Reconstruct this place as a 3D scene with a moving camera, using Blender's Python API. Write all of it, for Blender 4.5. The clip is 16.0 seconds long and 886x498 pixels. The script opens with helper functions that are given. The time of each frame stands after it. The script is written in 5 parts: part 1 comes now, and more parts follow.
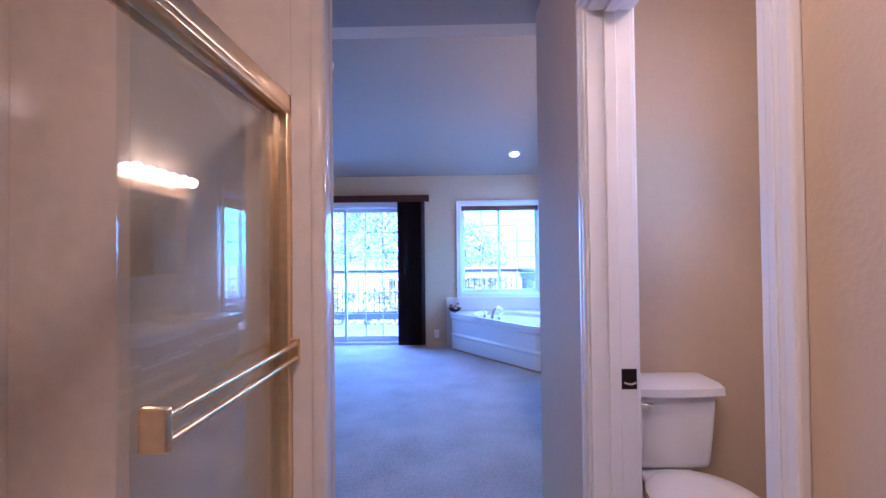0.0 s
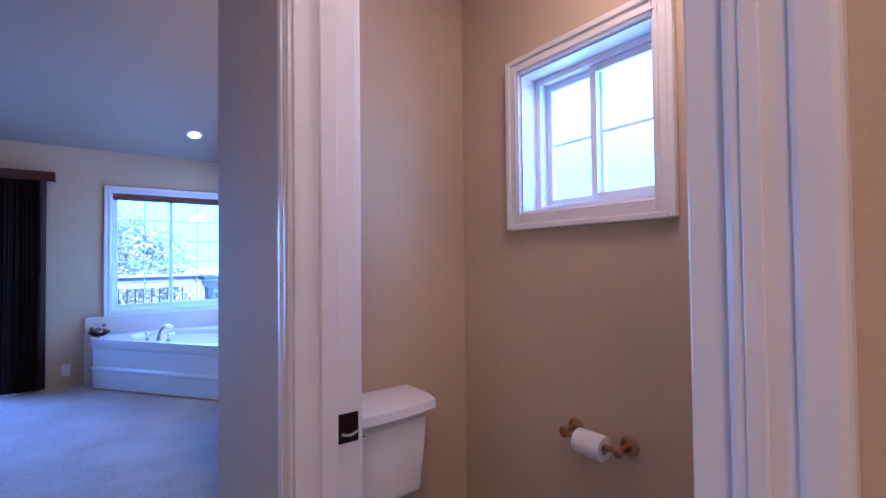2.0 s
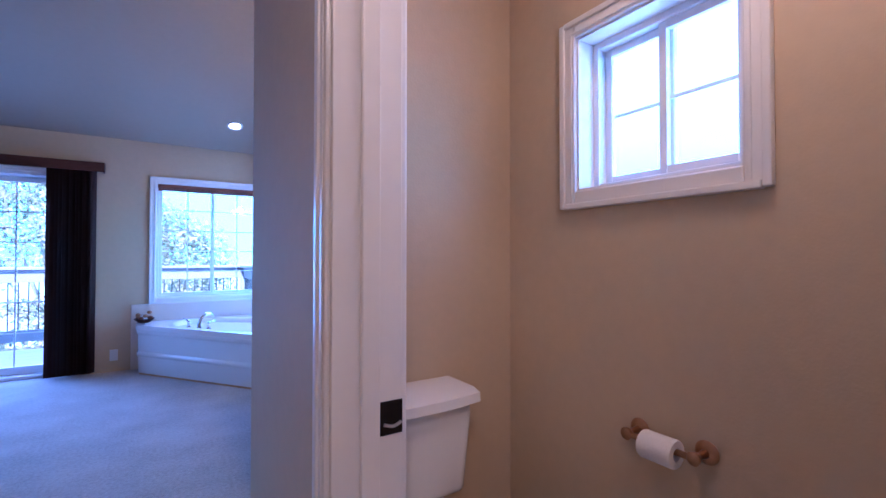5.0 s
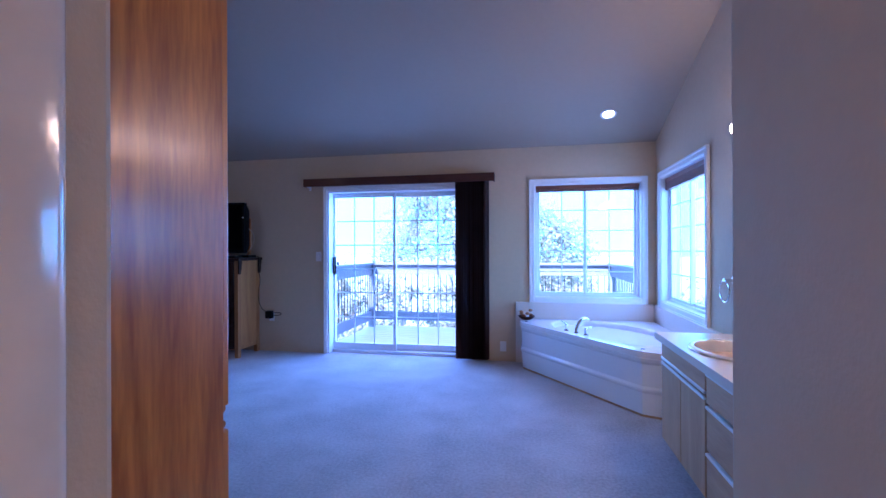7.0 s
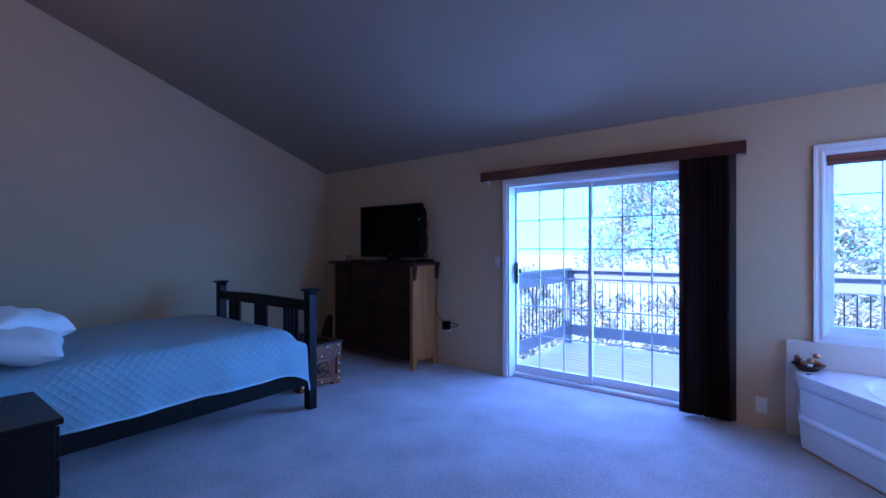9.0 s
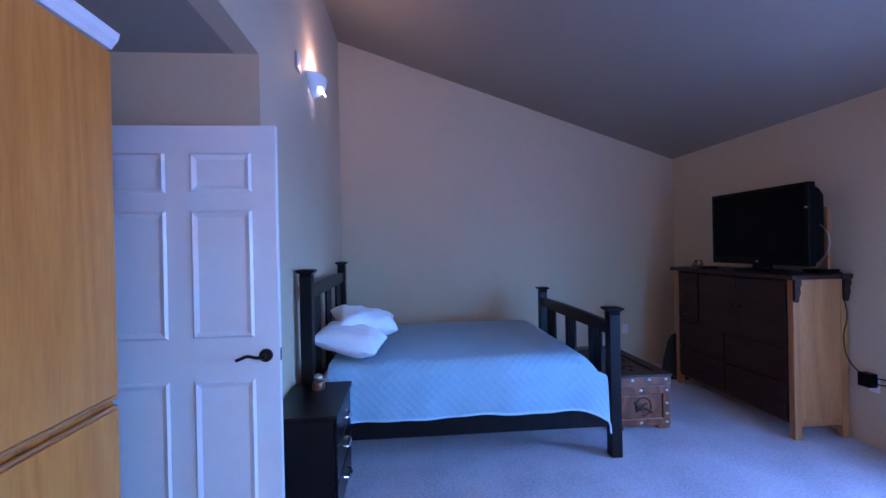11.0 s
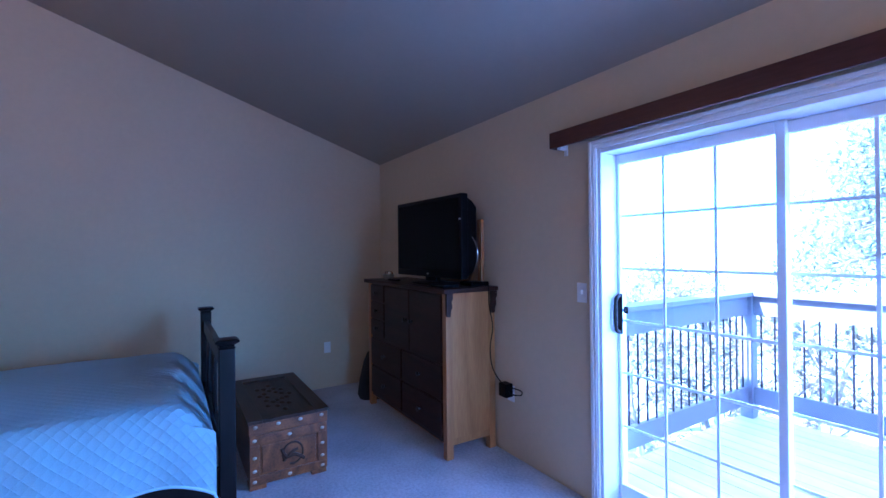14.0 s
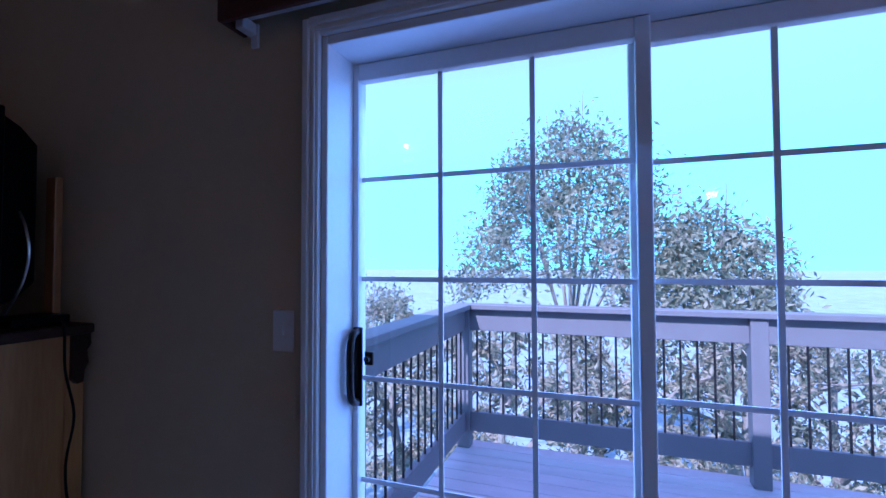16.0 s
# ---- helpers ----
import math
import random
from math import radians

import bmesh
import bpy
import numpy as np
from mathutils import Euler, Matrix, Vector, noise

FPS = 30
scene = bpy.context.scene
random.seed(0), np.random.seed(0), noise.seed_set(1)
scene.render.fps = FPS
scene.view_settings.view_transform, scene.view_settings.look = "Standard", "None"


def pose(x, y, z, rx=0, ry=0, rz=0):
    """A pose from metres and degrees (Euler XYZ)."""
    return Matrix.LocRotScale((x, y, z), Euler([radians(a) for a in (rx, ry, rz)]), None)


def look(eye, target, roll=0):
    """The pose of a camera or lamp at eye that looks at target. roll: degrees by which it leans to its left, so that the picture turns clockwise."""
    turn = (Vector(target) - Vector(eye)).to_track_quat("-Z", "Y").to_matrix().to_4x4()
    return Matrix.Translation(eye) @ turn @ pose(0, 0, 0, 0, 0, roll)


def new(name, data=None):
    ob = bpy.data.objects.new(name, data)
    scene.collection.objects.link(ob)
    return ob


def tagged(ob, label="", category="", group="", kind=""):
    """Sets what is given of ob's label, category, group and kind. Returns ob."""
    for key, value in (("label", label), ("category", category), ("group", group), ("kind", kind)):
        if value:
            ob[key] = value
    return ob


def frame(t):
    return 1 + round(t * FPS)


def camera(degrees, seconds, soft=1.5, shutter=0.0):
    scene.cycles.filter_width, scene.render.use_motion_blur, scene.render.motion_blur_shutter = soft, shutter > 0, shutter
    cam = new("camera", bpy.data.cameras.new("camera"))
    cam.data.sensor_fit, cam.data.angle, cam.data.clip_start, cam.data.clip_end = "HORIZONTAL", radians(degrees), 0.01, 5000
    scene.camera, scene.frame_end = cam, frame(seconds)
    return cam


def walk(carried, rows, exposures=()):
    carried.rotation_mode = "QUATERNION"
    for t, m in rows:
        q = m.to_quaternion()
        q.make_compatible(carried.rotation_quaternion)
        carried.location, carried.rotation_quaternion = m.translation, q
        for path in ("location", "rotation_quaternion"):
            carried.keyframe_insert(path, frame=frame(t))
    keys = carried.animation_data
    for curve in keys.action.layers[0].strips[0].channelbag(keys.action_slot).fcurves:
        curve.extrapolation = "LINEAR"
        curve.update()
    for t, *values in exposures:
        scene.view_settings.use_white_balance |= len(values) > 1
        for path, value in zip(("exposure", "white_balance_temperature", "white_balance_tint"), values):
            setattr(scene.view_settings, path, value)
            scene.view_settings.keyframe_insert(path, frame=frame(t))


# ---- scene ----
cam = camera(90.2, 16.0)
PATH = [
    (0, (0.21, 0.354, 1.282), (0.167, 2.353, 1.314), -0.6),
    (0.5, (0.255, 0.468, 1.266), (0.425, 2.46, 1.3), -0.6),
    (1, (0.278, 0.59, 1.256), (0.672, 2.55, 1.285), -0.5),
    (1.5, (0.286, 0.746, 1.267), (1.077, 2.573, 1.302), -0.3),
    (2, (0.335, 0.819, 1.26), (1.535, 2.418, 1.303), -0.6),
    (2.5, (0.359, 0.875, 1.226), (1.775, 2.287, 1.268), -0.6),
    (3, (0.391, 0.937, 1.13), (1.858, 2.294, 1.192), -0.1),
    (3.2, (0.412, 0.948, 1.121), (1.891, 2.293, 1.149), -0.6),
    (5.3, (0.355, 0.952, 1.25), (1.219, 2.756, 1.274), -0.1),
    (5.5, (0.323, 0.966, 1.278), (1.004, 2.846, 1.291), -0.3),
    (6, (0.316, 1.123, 1.283), (0.497, 3.115, 1.287), -0.1),
    (6.5, (0.264, 1.345, 1.3), (0.114, 3.34, 1.304), -0.1),
    (7, (0.272, 1.593, 1.284), (-0.113, 3.555, 1.286), -0.2),
    (7.5, (0.262, 1.874, 1.277), (-0.297, 3.794, 1.298), -0.0),
    (8, (0.186, 2.14, 1.268), (-0.471, 4.029, 1.285), 0.2),
    (8.5, (0.122, 2.386, 1.275), (-0.688, 4.215, 1.292), 0.2),
    (9, (0.10, 2.617, 1.35), (-1.12, 4.2, 1.347), -0.1),
    (9.5, (0.02, 2.876, 1.39), (-1.594, 4.056, 1.361), -0.6),
    (10, (-0.045, 3.043, 1.39), (-1.894, 3.804, 1.374), -0.9),
    (10.2, (-0.072, 3.119, 1.40), (-1.978, 3.725, 1.386), -1.0),
    (12.3, (-0.353, 4.079, 1.462), (-2.352, 4.036, 1.46), -1.1),
    (12.5, (-0.387, 4.135, 1.462), (-2.387, 4.15, 1.465), -1.1),
    (13, (-0.44, 4.34, 1.479), (-2.432, 4.523, 1.489), -1.0),
    (13.5, (-0.454, 4.505, 1.487), (-2.366, 5.093, 1.494), -0.9),
    (14, (-0.537, 4.648, 1.458), (-2.239, 5.699, 1.463), -0.6),
    (14.5, (-0.73, 4.872, 1.47), (-2.112, 6.318, 1.462), -0.3),
    (15, (-0.978, 5.08, 1.413), (-1.973, 6.815, 1.444), -0.2),
    (15.6, (-1.275, 5.462, 1.4), (-2.065, 7.298, 1.464), -0.3),
    (16, (-1.475, 5.674, 1.39), (-2.141, 7.559, 1.451), -0.2),
]
EXPOSURES = [(0.0, 2.85, 4300, 36), (1.0, 2.45, 4300, 36), (2.0, 2.4, 4300, 36), (3.0, 2.4, 4400, 36), (5.5, 2.4, 4350, 36), (6.5, 2.45, 4450, 38), (7.5, 2.2, 4450, 38), (8.5, 2.05, 4400, 38), (9.5, 2.1, 4450, 42), (10.2, 2.55, 4600, 46), (12.5, 3.3, 4700, 46), (13.5, 3.25, 4550, 40), (14.5, 2.25, 4450, 38), (15.0, 1.5, 4600, 38), (16.0, 0.65, 4750, 40)]
walk(cam, [(t, look(eye, target, roll)) for t, eye, target, roll in PATH], EXPOSURES)

# ---- world and sun ----
world = bpy.data.worlds.new("sky")
scene.world = world
world.use_nodes = True
wn = world.node_tree
sky = wn.nodes.new("ShaderNodeTexSky")
sky.sky_type, sky.sun_disc = "NISHITA", False
sky.sun_elevation, sky.sun_rotation = radians(44), radians(197)
sky.dust_density, sky.ozone_density = 0.2, 4.0
deep = wn.nodes.new("ShaderNodeVectorMath")
deep.operation = "MULTIPLY"
deep.inputs[1].default_value = (8.0, 2.1, 1.7)
wn.links.new(sky.outputs["Color"], deep.inputs[0])
pale = wn.nodes.new("ShaderNodeVectorMath")
pale.operation = "MINIMUM"
pale.inputs[1].default_value = (2.6, 8.5, 11.5)
wn.links.new(deep.outputs["Vector"], pale.inputs[0])
wn.links.new(pale.outputs["Vector"], wn.nodes["Background"].inputs["Color"])
wn.nodes["Background"].inputs["Strength"].default_value = 0.15
sun = new("sun", bpy.data.lights.new("sun", "SUN"))
sun.data.energy, sun.data.angle, sun.data.color = 4.5, radians(0.6), (1, 0.95, 0.87)
# the sun stands to the south-south-west, behind the house
sun.matrix_world = look((-3, -10, 10.2), (0, 0, 0))


def area_lamp(name, m, w, h, watts, color):
    l = bpy.data.lights.new(name, "AREA")
    l.shape, l.size, l.size_y, l.energy, l.color = "RECTANGLE", w, h, watts, color
    ob = new(name, l)
    ob.matrix_world = m
    return ob


DAY = (0.3, 0.57, 1.0)
area_lamp("skylight_slider", look((-1.3, 7.1, 1.0), (-2.8, 0, -2.0)), 1.7, 1.9, 11, DAY)
area_lamp("skylight_north_window", look((0.9, 7.05, 1.37), (0.9, 0, -1.6)), 1.1, 1.25, 3.2, DAY)
area_lamp("skylight_east_window", look((1.92, 5.9, 1.37), (-5, 5.9, -1.4)), 1.15, 1.25, 3.2, DAY)
area_lamp("skylight_small_window", look((1.92, 1.735, 1.7), (-5, 1.735, 1.5)), 0.5, 0.5, 0.7, DAY)


def glow_lamp(name, at, watts, radius, color, spot=0):
    l = bpy.data.lights.new(name, "SPOT" if spot else "POINT")
    l.energy, l.shadow_soft_size, l.color = watts, radius, color
    if spot:
        l.spot_size, l.spot_blend = radians(spot), 0.6
    ob = new(name, l)
    ob.location = at
    return ob


WARM = (1.0, 0.62, 0.3)

# ---- building helpers ----
def world_of(ob):
    m = ob.matrix_basis.copy()
    while ob.parent:
        ob = ob.parent
        m = ob.matrix_basis @ m
    return m


def part(name, bm, material, parent=None, label="", smooth=False):
    """One mesh object, drawn in world metres, under a thing or a part."""
    if parent is not None:
        bm.transform(world_of(parent).inverted())
    me = bpy.data.meshes.new(name)
    bmesh.ops.recalc_face_normals(bm, faces=bm.faces)
    bm.to_mesh(me)
    bm.free()
    if smooth:
        me.polygons.foreach_set("use_smooth", [True] * len(me.polygons))
        me.set_sharp_from_angle(angle=radians(38))
    me.materials.append(material)
    ob = new(name, me)
    if parent is not None:
        ob.parent = parent
    if label:
        tagged(ob, label)
    return ob


def thing(name, at, label, category, group="", kind=""):
    ob = new(name)
    ob.empty_display_size = 0.1
    ob.location = at
    return tagged(ob, label, category, group, kind)


def shape():
    return bmesh.new()


def box(bm, lo, hi, bev=0.0, seg=2, m=None):
    lo, hi = Vector(lo), Vector(hi)
    r = bmesh.ops.create_cube(bm, size=1.0)
    vs = r["verts"]
    c, d = (lo + hi) / 2, hi - lo
    for v in vs:
        v.co = Vector((v.co.x * d.x, v.co.y * d.y, v.co.z * d.z)) + c
    if bev > 0:
        es = list({e for v in vs for e in v.link_edges})
        r = bmesh.ops.bevel(bm, geom=es, offset=min(bev, 0.45 * min(d)), segments=seg, profile=0.5, affect="EDGES")
        vs = list({v for f in r["faces"] for v in f.verts} | {v for v in vs if v.is_valid})
    if m is not None:
        bmesh.ops.transform(bm, matrix=m, verts=vs)
    return vs


def cyl(bm, p, q, r, r2=None, n=16, caps=True):
    p, q = Vector(p), Vector(q)
    r2 = r if r2 is None else r2
    d = q - p
    m = Matrix.Translation((p + q) / 2) @ d.to_track_quat("Z", "Y").to_matrix().to_4x4()
    return bmesh.ops.create_cone(bm, cap_ends=caps, segments=n, radius1=r, radius2=r2, depth=d.length, matrix=m)["verts"]


def ball(bm, c, r, sx=1, sy=1, sz=1, n=16):
    m = Matrix.Translation(c) @ Matrix.Diagonal((sx, sy, sz, 1))
    return bmesh.ops.create_uvsphere(bm, u_segments=n, v_segments=max(6, n // 2), radius=r, matrix=m)["verts"]


def lathe(bm, prof, at=(0, 0, 0), n=24, m=None):
    """prof: (radius, z) from bottom to top."""
    rings = []
    for r, z in prof:
        if r < 1e-5:
            rings.append([bm.verts.new((0, 0, z))])
        else:
            rings.append([bm.verts.new((r * math.cos(k * 2 * math.pi / n), r * math.sin(k * 2 * math.pi / n), z)) for k in range(n)])
    for a, b in zip(rings, rings[1:]):
        for k in range(n):
            j = (k + 1) % n
            f = [a[0] if len(a) == 1 else a[k], a[0] if len(a) == 1 else a[j], b[0] if len(b) == 1 else b[j], b[0] if len(b) == 1 else b[k]]
            f = list(dict.fromkeys(f))
            if len(f) > 2:
                bm.faces.new(f)
    vs = [v for ring in rings for v in ring]
    bmesh.ops.transform(bm, matrix=Matrix.Translation(at) @ (m or Matrix()), verts=vs)
    return vs


def tube(bm, pts, r, n=8, caps=True):
    """A round pipe along points; r may be a list."""
    pts = [Vector(p) for p in pts]
    rs = r if isinstance(r, (list, tuple)) else [r] * len(pts)
    rings, up = [], None
    for i, p in enumerate(pts):
        d = (pts[min(i + 1, len(pts) - 1)] - pts[max(i - 1, 0)]).normalized()
        if up is None:
            up = Vector((0, 0, 1)) if abs(d.z) < 0.9 else Vector((1, 0, 0))
        side = d.cross(up).normalized()
        up = side.cross(d).normalized()
        rings.append([bm.verts.new(p + rs[i] * (math.cos(a) * side + math.sin(a) * up)) for a in [k * 2 * math.pi / n for k in range(n)]])
    for a, b in zip(rings, rings[1:]):
        for k in range(n):
            bm.faces.new((a[k], a[(k + 1) % n], b[(k + 1) % n], b[k]))
    if caps:
        bm.faces.new(rings[0][::-1])
        bm.faces.new(rings[-1])


def curve(pts, steps=8):
    """Points along a smooth line through pts."""
    pts = [Vector(p) for p in pts]
    out = []
    for i in range(len(pts) - 1):
        a, b, c, d = pts[max(i - 1, 0)], pts[i], pts[i + 1], pts[min(i + 2, len(pts) - 1)]
        for k in range(steps):
            t = k / steps
            out.append(0.5 * ((2 * b) + (c - a) * t + (2 * a - 5 * b + 4 * c - d) * t * t + (3 * b - a - 3 * c + d) * t ** 3))
    return out + [pts[-1]]


def prism(bm, poly, axis, a, b):
    """A polygon drawn in the two other axes, pushed from a to b along axis."""
    def at(u, v, w):
        return {"x": (w, u, v), "y": (u, w, v), "z": (u, v, w)}[axis]
    lo = [bm.verts.new(at(u, v, a)) for u, v in poly]
    hi = [bm.verts.new(at(u, v, b)) for u, v in poly]
    n = len(poly)
    bm.faces.new(lo), bm.faces.new(hi[::-1])
    for k in range(n):
        bm.faces.new((lo[k], hi[k], hi[(k + 1) % n], lo[(k + 1) % n]))
    return lo + hi


def ring_frame(bm, axis, at0, at1, u0, u1, v0, v1, w, bev=0.004, sides="lrtb"):
    """Four bars round an opening u0..u1, v0..v1, w wide, lying from at0 to at1 along axis."""
    def put(ua, ub, va, vb):
        if axis == "y":
            box(bm, (ua, at0, va), (ub, at1, vb), bev)
        else:
            box(bm, (at0, ua, va), (at1, ub, vb), bev)
    if "l" in sides:
        put(u0 - w, u0, v0 - (w if "b" in sides else 0), v1 + w)
    if "r" in sides:
        put(u1, u1 + w, v0 - (w if "b" in sides else 0), v1 + w)
    if "t" in sides:
        put(u0, u1, v1, v1 + w)
    if "b" in sides:
        put(u0, u1, v0 - w, v0)

# ---- materials ----
def material(name, color, rough=0.5, metal=0.0, vary=0.1, scale=3.0, fine=60.0, bump=0.0, bump_scale=200.0, stretch=(1, 1, 1), spec=0.5, sheen=0.0, coat=0.0):
    """Paint-like base: two scales of tone, and fine relief."""
    m = bpy.data.materials.new(name)
    m.use_nodes = True
    t = m.node_tree
    b = t.nodes["Principled BSDF"]
    tc = t.nodes.new("ShaderNodeTexCoord")
    mp = t.nodes.new("ShaderNodeMapping")
    mp.inputs["Scale"].default_value = stretch
    t.links.new(tc.outputs["Object"], mp.inputs["Vector"])
    n1, n2 = t.nodes.new("ShaderNodeTexNoise"), t.nodes.new("ShaderNodeTexNoise")
    n1.inputs["Scale"].default_value, n2.inputs["Scale"].default_value = scale, fine
    n1.inputs["Detail"].default_value, n2.inputs["Detail"].default_value = 4, 3
    add = t.nodes.new("ShaderNodeMath")
    add.operation = "ADD"
    t.links.new(n1.outputs["Fac"], add.inputs[0]), t.links.new(n2.outputs["Fac"], add.inputs[1])
    for n in (n1, n2):
        t.links.new(mp.outputs["Vector"], n.inputs["Vector"])
    ramp = t.nodes.new("ShaderNodeMapRange")
    ramp.inputs["From Min"].default_value, ramp.inputs["From Max"].default_value = 0.7, 1.3
    ramp.inputs["To Min"].default_value, ramp.inputs["To Max"].default_value = 1 - vary, 1 + vary
    t.links.new(add.outputs[0], ramp.inputs["Value"])
    mul = t.nodes.new("ShaderNodeVectorMath")
    mul.operation = "SCALE"
    mul.inputs[0].default_value = color
    t.links.new(ramp.outputs["Result"], mul.inputs["Scale"])
    t.links.new(mul.outputs["Vector"], b.inputs["Base Color"])
    b.inputs["Roughness"].default_value, b.inputs["Metallic"].default_value = rough, metal
    b.inputs["Specular IOR Level"].default_value = spec
    b.inputs["Sheen Weight"].default_value = sheen
    b.inputs["Coat Weight"].default_value = coat
    if bump:
        n3, bp = t.nodes.new("ShaderNodeTexNoise"), t.nodes.new("ShaderNodeBump")
        n3.inputs["Scale"].default_value = bump_scale
        n3.inputs["Detail"].default_value = 2
        t.links.new(mp.outputs["Vector"], n3.inputs["Vector"])
        bp.inputs["Strength"].default_value, bp.inputs["Distance"].default_value = bump, 0.004
        t.links.new(n3.outputs["Fac"], bp.inputs["Height"])
        t.links.new(bp.outputs["Normal"], b.inputs["Normal"])
    return m


def wood(name, dark, light, rough=0.4, axis="z", ring=9.0, coat=0.15, contrast=1.0):
    """Grain lines that run along one axis, with wavering cathedral figure and pores."""
    m = bpy.data.materials.new(name)
    m.use_nodes = True
    t = m.node_tree
    b = t.nodes["Principled BSDF"]
    tc, mp = t.nodes.new("ShaderNodeTexCoord"), t.nodes.new("ShaderNodeMapping")
    s = [1.0, 1.0, 1.0]
    s["xyz".index(axis)] = 0.12
    mp.inputs["Scale"].default_value = s
    t.links.new(tc.outputs["Object"], mp.inputs["Vector"])
    oi = t.nodes.new("ShaderNodeObjectInfo")
    t.links.new(oi.outputs["Random"], mp.inputs["Location"])
    big = t.nodes.new("ShaderNodeTexNoise")
    big.inputs["Scale"].default_value, big.inputs["Detail"].default_value = 3.0, 1.0
    t.links.new(mp.outputs["Vector"], big.inputs["Vector"])
    mul = t.nodes.new("ShaderNodeMath")
    mul.operation, mul.inputs[1].default_value = "MULTIPLY", ring
    t.links.new(big.outputs["Fac"], mul.inputs[0])
    fr = t.nodes.new("ShaderNodeMath")
    fr.operation = "PINGPONG"
    fr.inputs[1].default_value = 0.5
    t.links.new(mul.outputs[0], fr.inputs[0])
    pore = t.nodes.new("ShaderNodeTexNoise")
    pore.inputs["Scale"].default_value, pore.inputs["Detail"].default_value = 90.0, 4.0
    t.links.new(mp.outputs["Vector"], pore.inputs["Vector"])
    add = t.nodes.new("ShaderNodeMath")
    add.operation = "ADD"
    t.links.new(fr.outputs[0], add.inputs[0]), t.links.new(pore.outputs["Fac"], add.inputs[1])
    ramp = t.nodes.new("ShaderNodeMapRange")
    ramp.inputs["From Min"].default_value, ramp.inputs["From Max"].default_value = 0.75 - 0.45 * contrast, 0.75 + 0.45 * contrast
    t.links.new(add.outputs[0], ramp.inputs["Value"])
    mix = t.nodes.new("ShaderNodeMix")
    mix.data_type = "RGBA"
    mix.inputs["A"].default_value, mix.inputs["B"].default_value = (*dark, 1), (*light, 1)
    t.links.new(ramp.outputs["Result"], mix.inputs["Factor"])
    t.links.new(mix.outputs["Result"], b.inputs["Base Color"])
    b.inputs["Roughness"].default_value, b.inputs["Coat Weight"].default_value, b.inputs["Coat Roughness"].default_value = rough, coat, 0.15
    bp = t.nodes.new("ShaderNodeBump")
    bp.inputs["Strength"].default_value, bp.inputs["Distance"].default_value = 0.12, 0.001
    t.links.new(pore.outputs["Fac"], bp.inputs["Height"])
    t.links.new(bp.outputs["Normal"], b.inputs["Normal"])
    return m


def emitter(name, color, strength):
    m = bpy.data.materials.new(name)
    m.use_nodes = True
    b = m.node_tree.nodes["Principled BSDF"]
    b.inputs["Base Color"].default_value = (0.8, 0.8, 0.78, 1)
    b.inputs["Emission Color"].default_value, b.inputs["Emission Strength"].default_value = (*color, 1), strength
    return m


def glass(name, tint=(1, 1, 1), base=0.04):
    """A thin pane: clear, with the gloss of glass that grows towards grazing."""
    m = bpy.data.materials.new(name)
    m.use_nodes = True
    t = m.node_tree
    t.nodes.remove(t.nodes["Principled BSDF"])
    out = t.nodes["Material Output"]
    tr, gl, mx, lw = (t.nodes.new(k) for k in ("ShaderNodeBsdfTransparent", "ShaderNodeBsdfGlossy", "ShaderNodeMixShader", "ShaderNodeLayerWeight"))
    tr.inputs["Color"].default_value = (*tint, 1)
    gl.inputs["Roughness"].default_value = 0.015
    lw.inputs["Blend"].default_value = 0.5
    pw, ml = t.nodes.new("ShaderNodeMath"), t.nodes.new("ShaderNodeMath")
    pw.operation, pw.inputs[1].default_value = "POWER", 5.0
    ml.operation, ml.inputs[1].default_value, ml.inputs[2].default_value = "MULTIPLY_ADD", 1 - base, base
    t.links.new(lw.outputs["Facing"], pw.inputs[0]), t.links.new(pw.outputs[0], ml.inputs[0])
    t.links.new(ml.outputs[0], mx.inputs["Fac"]), t.links.new(tr.outputs["BSDF"], mx.inputs[1]), t.links.new(gl.outputs["BSDF"], mx.inputs[2])
    t.links.new(mx.outputs["Shader"], out.inputs["Surface"])
    return m


WALL = material("wall_paint", (0.57, 0.445, 0.29), 0.75, vary=0.03, scale=1.5, fine=25, bump=0.16, bump_scale=130)
# ceiling colour is set darker than the walls to hold the shade up there
CEIL = material("dimmed_ceiling_paint", (0.34, 0.28, 0.208), 0.85, vary=0.02, scale=1.5, fine=25, bump=0.25, bump_scale=110)
TRIM = material("white_gloss_paint", (0.8, 0.78, 0.75), 0.28, vary=0.02, fine=20, bump=0.03, bump_scale=40)
VINYL = material("white_vinyl", (0.8, 0.81, 0.83), 0.35, vary=0.02)
CARPET = material("carpet_pile", (0.43, 0.43, 0.45), 0.95, vary=0.26, scale=2.6, fine=55, bump=1.0, bump_scale=260, sheen=0.3, spec=0.1)
ACRYLIC = material("white_acrylic", (0.82, 0.81, 0.8), 0.16, vary=0.015)
GLASS = glass("window_glass", (1, 1, 1), 0.025)
OAK = wood("honey_oak", (0.35, 0.098, 0.01), (0.62, 0.225, 0.028), 0.33, "z", 14, 0.2, 0.7)
OAK_X = wood("honey_oak_across", (0.3, 0.11, 0.03), (0.52, 0.235, 0.075), 0.35, "x", 10, 0.3)
MAPLE = wood("pale_oak", (0.42, 0.23, 0.1), (0.57, 0.35, 0.175), 0.4, "z", 8, 0.15)
MAPLE_Y = wood("pale_oak_across", (0.42, 0.23, 0.1), (0.57, 0.35, 0.175), 0.4, "y", 8, 0.15)
PINE = wood("knotty_pine", (0.33, 0.125, 0.035), (0.5, 0.22, 0.068), 0.45, "z", 7, 0.1)
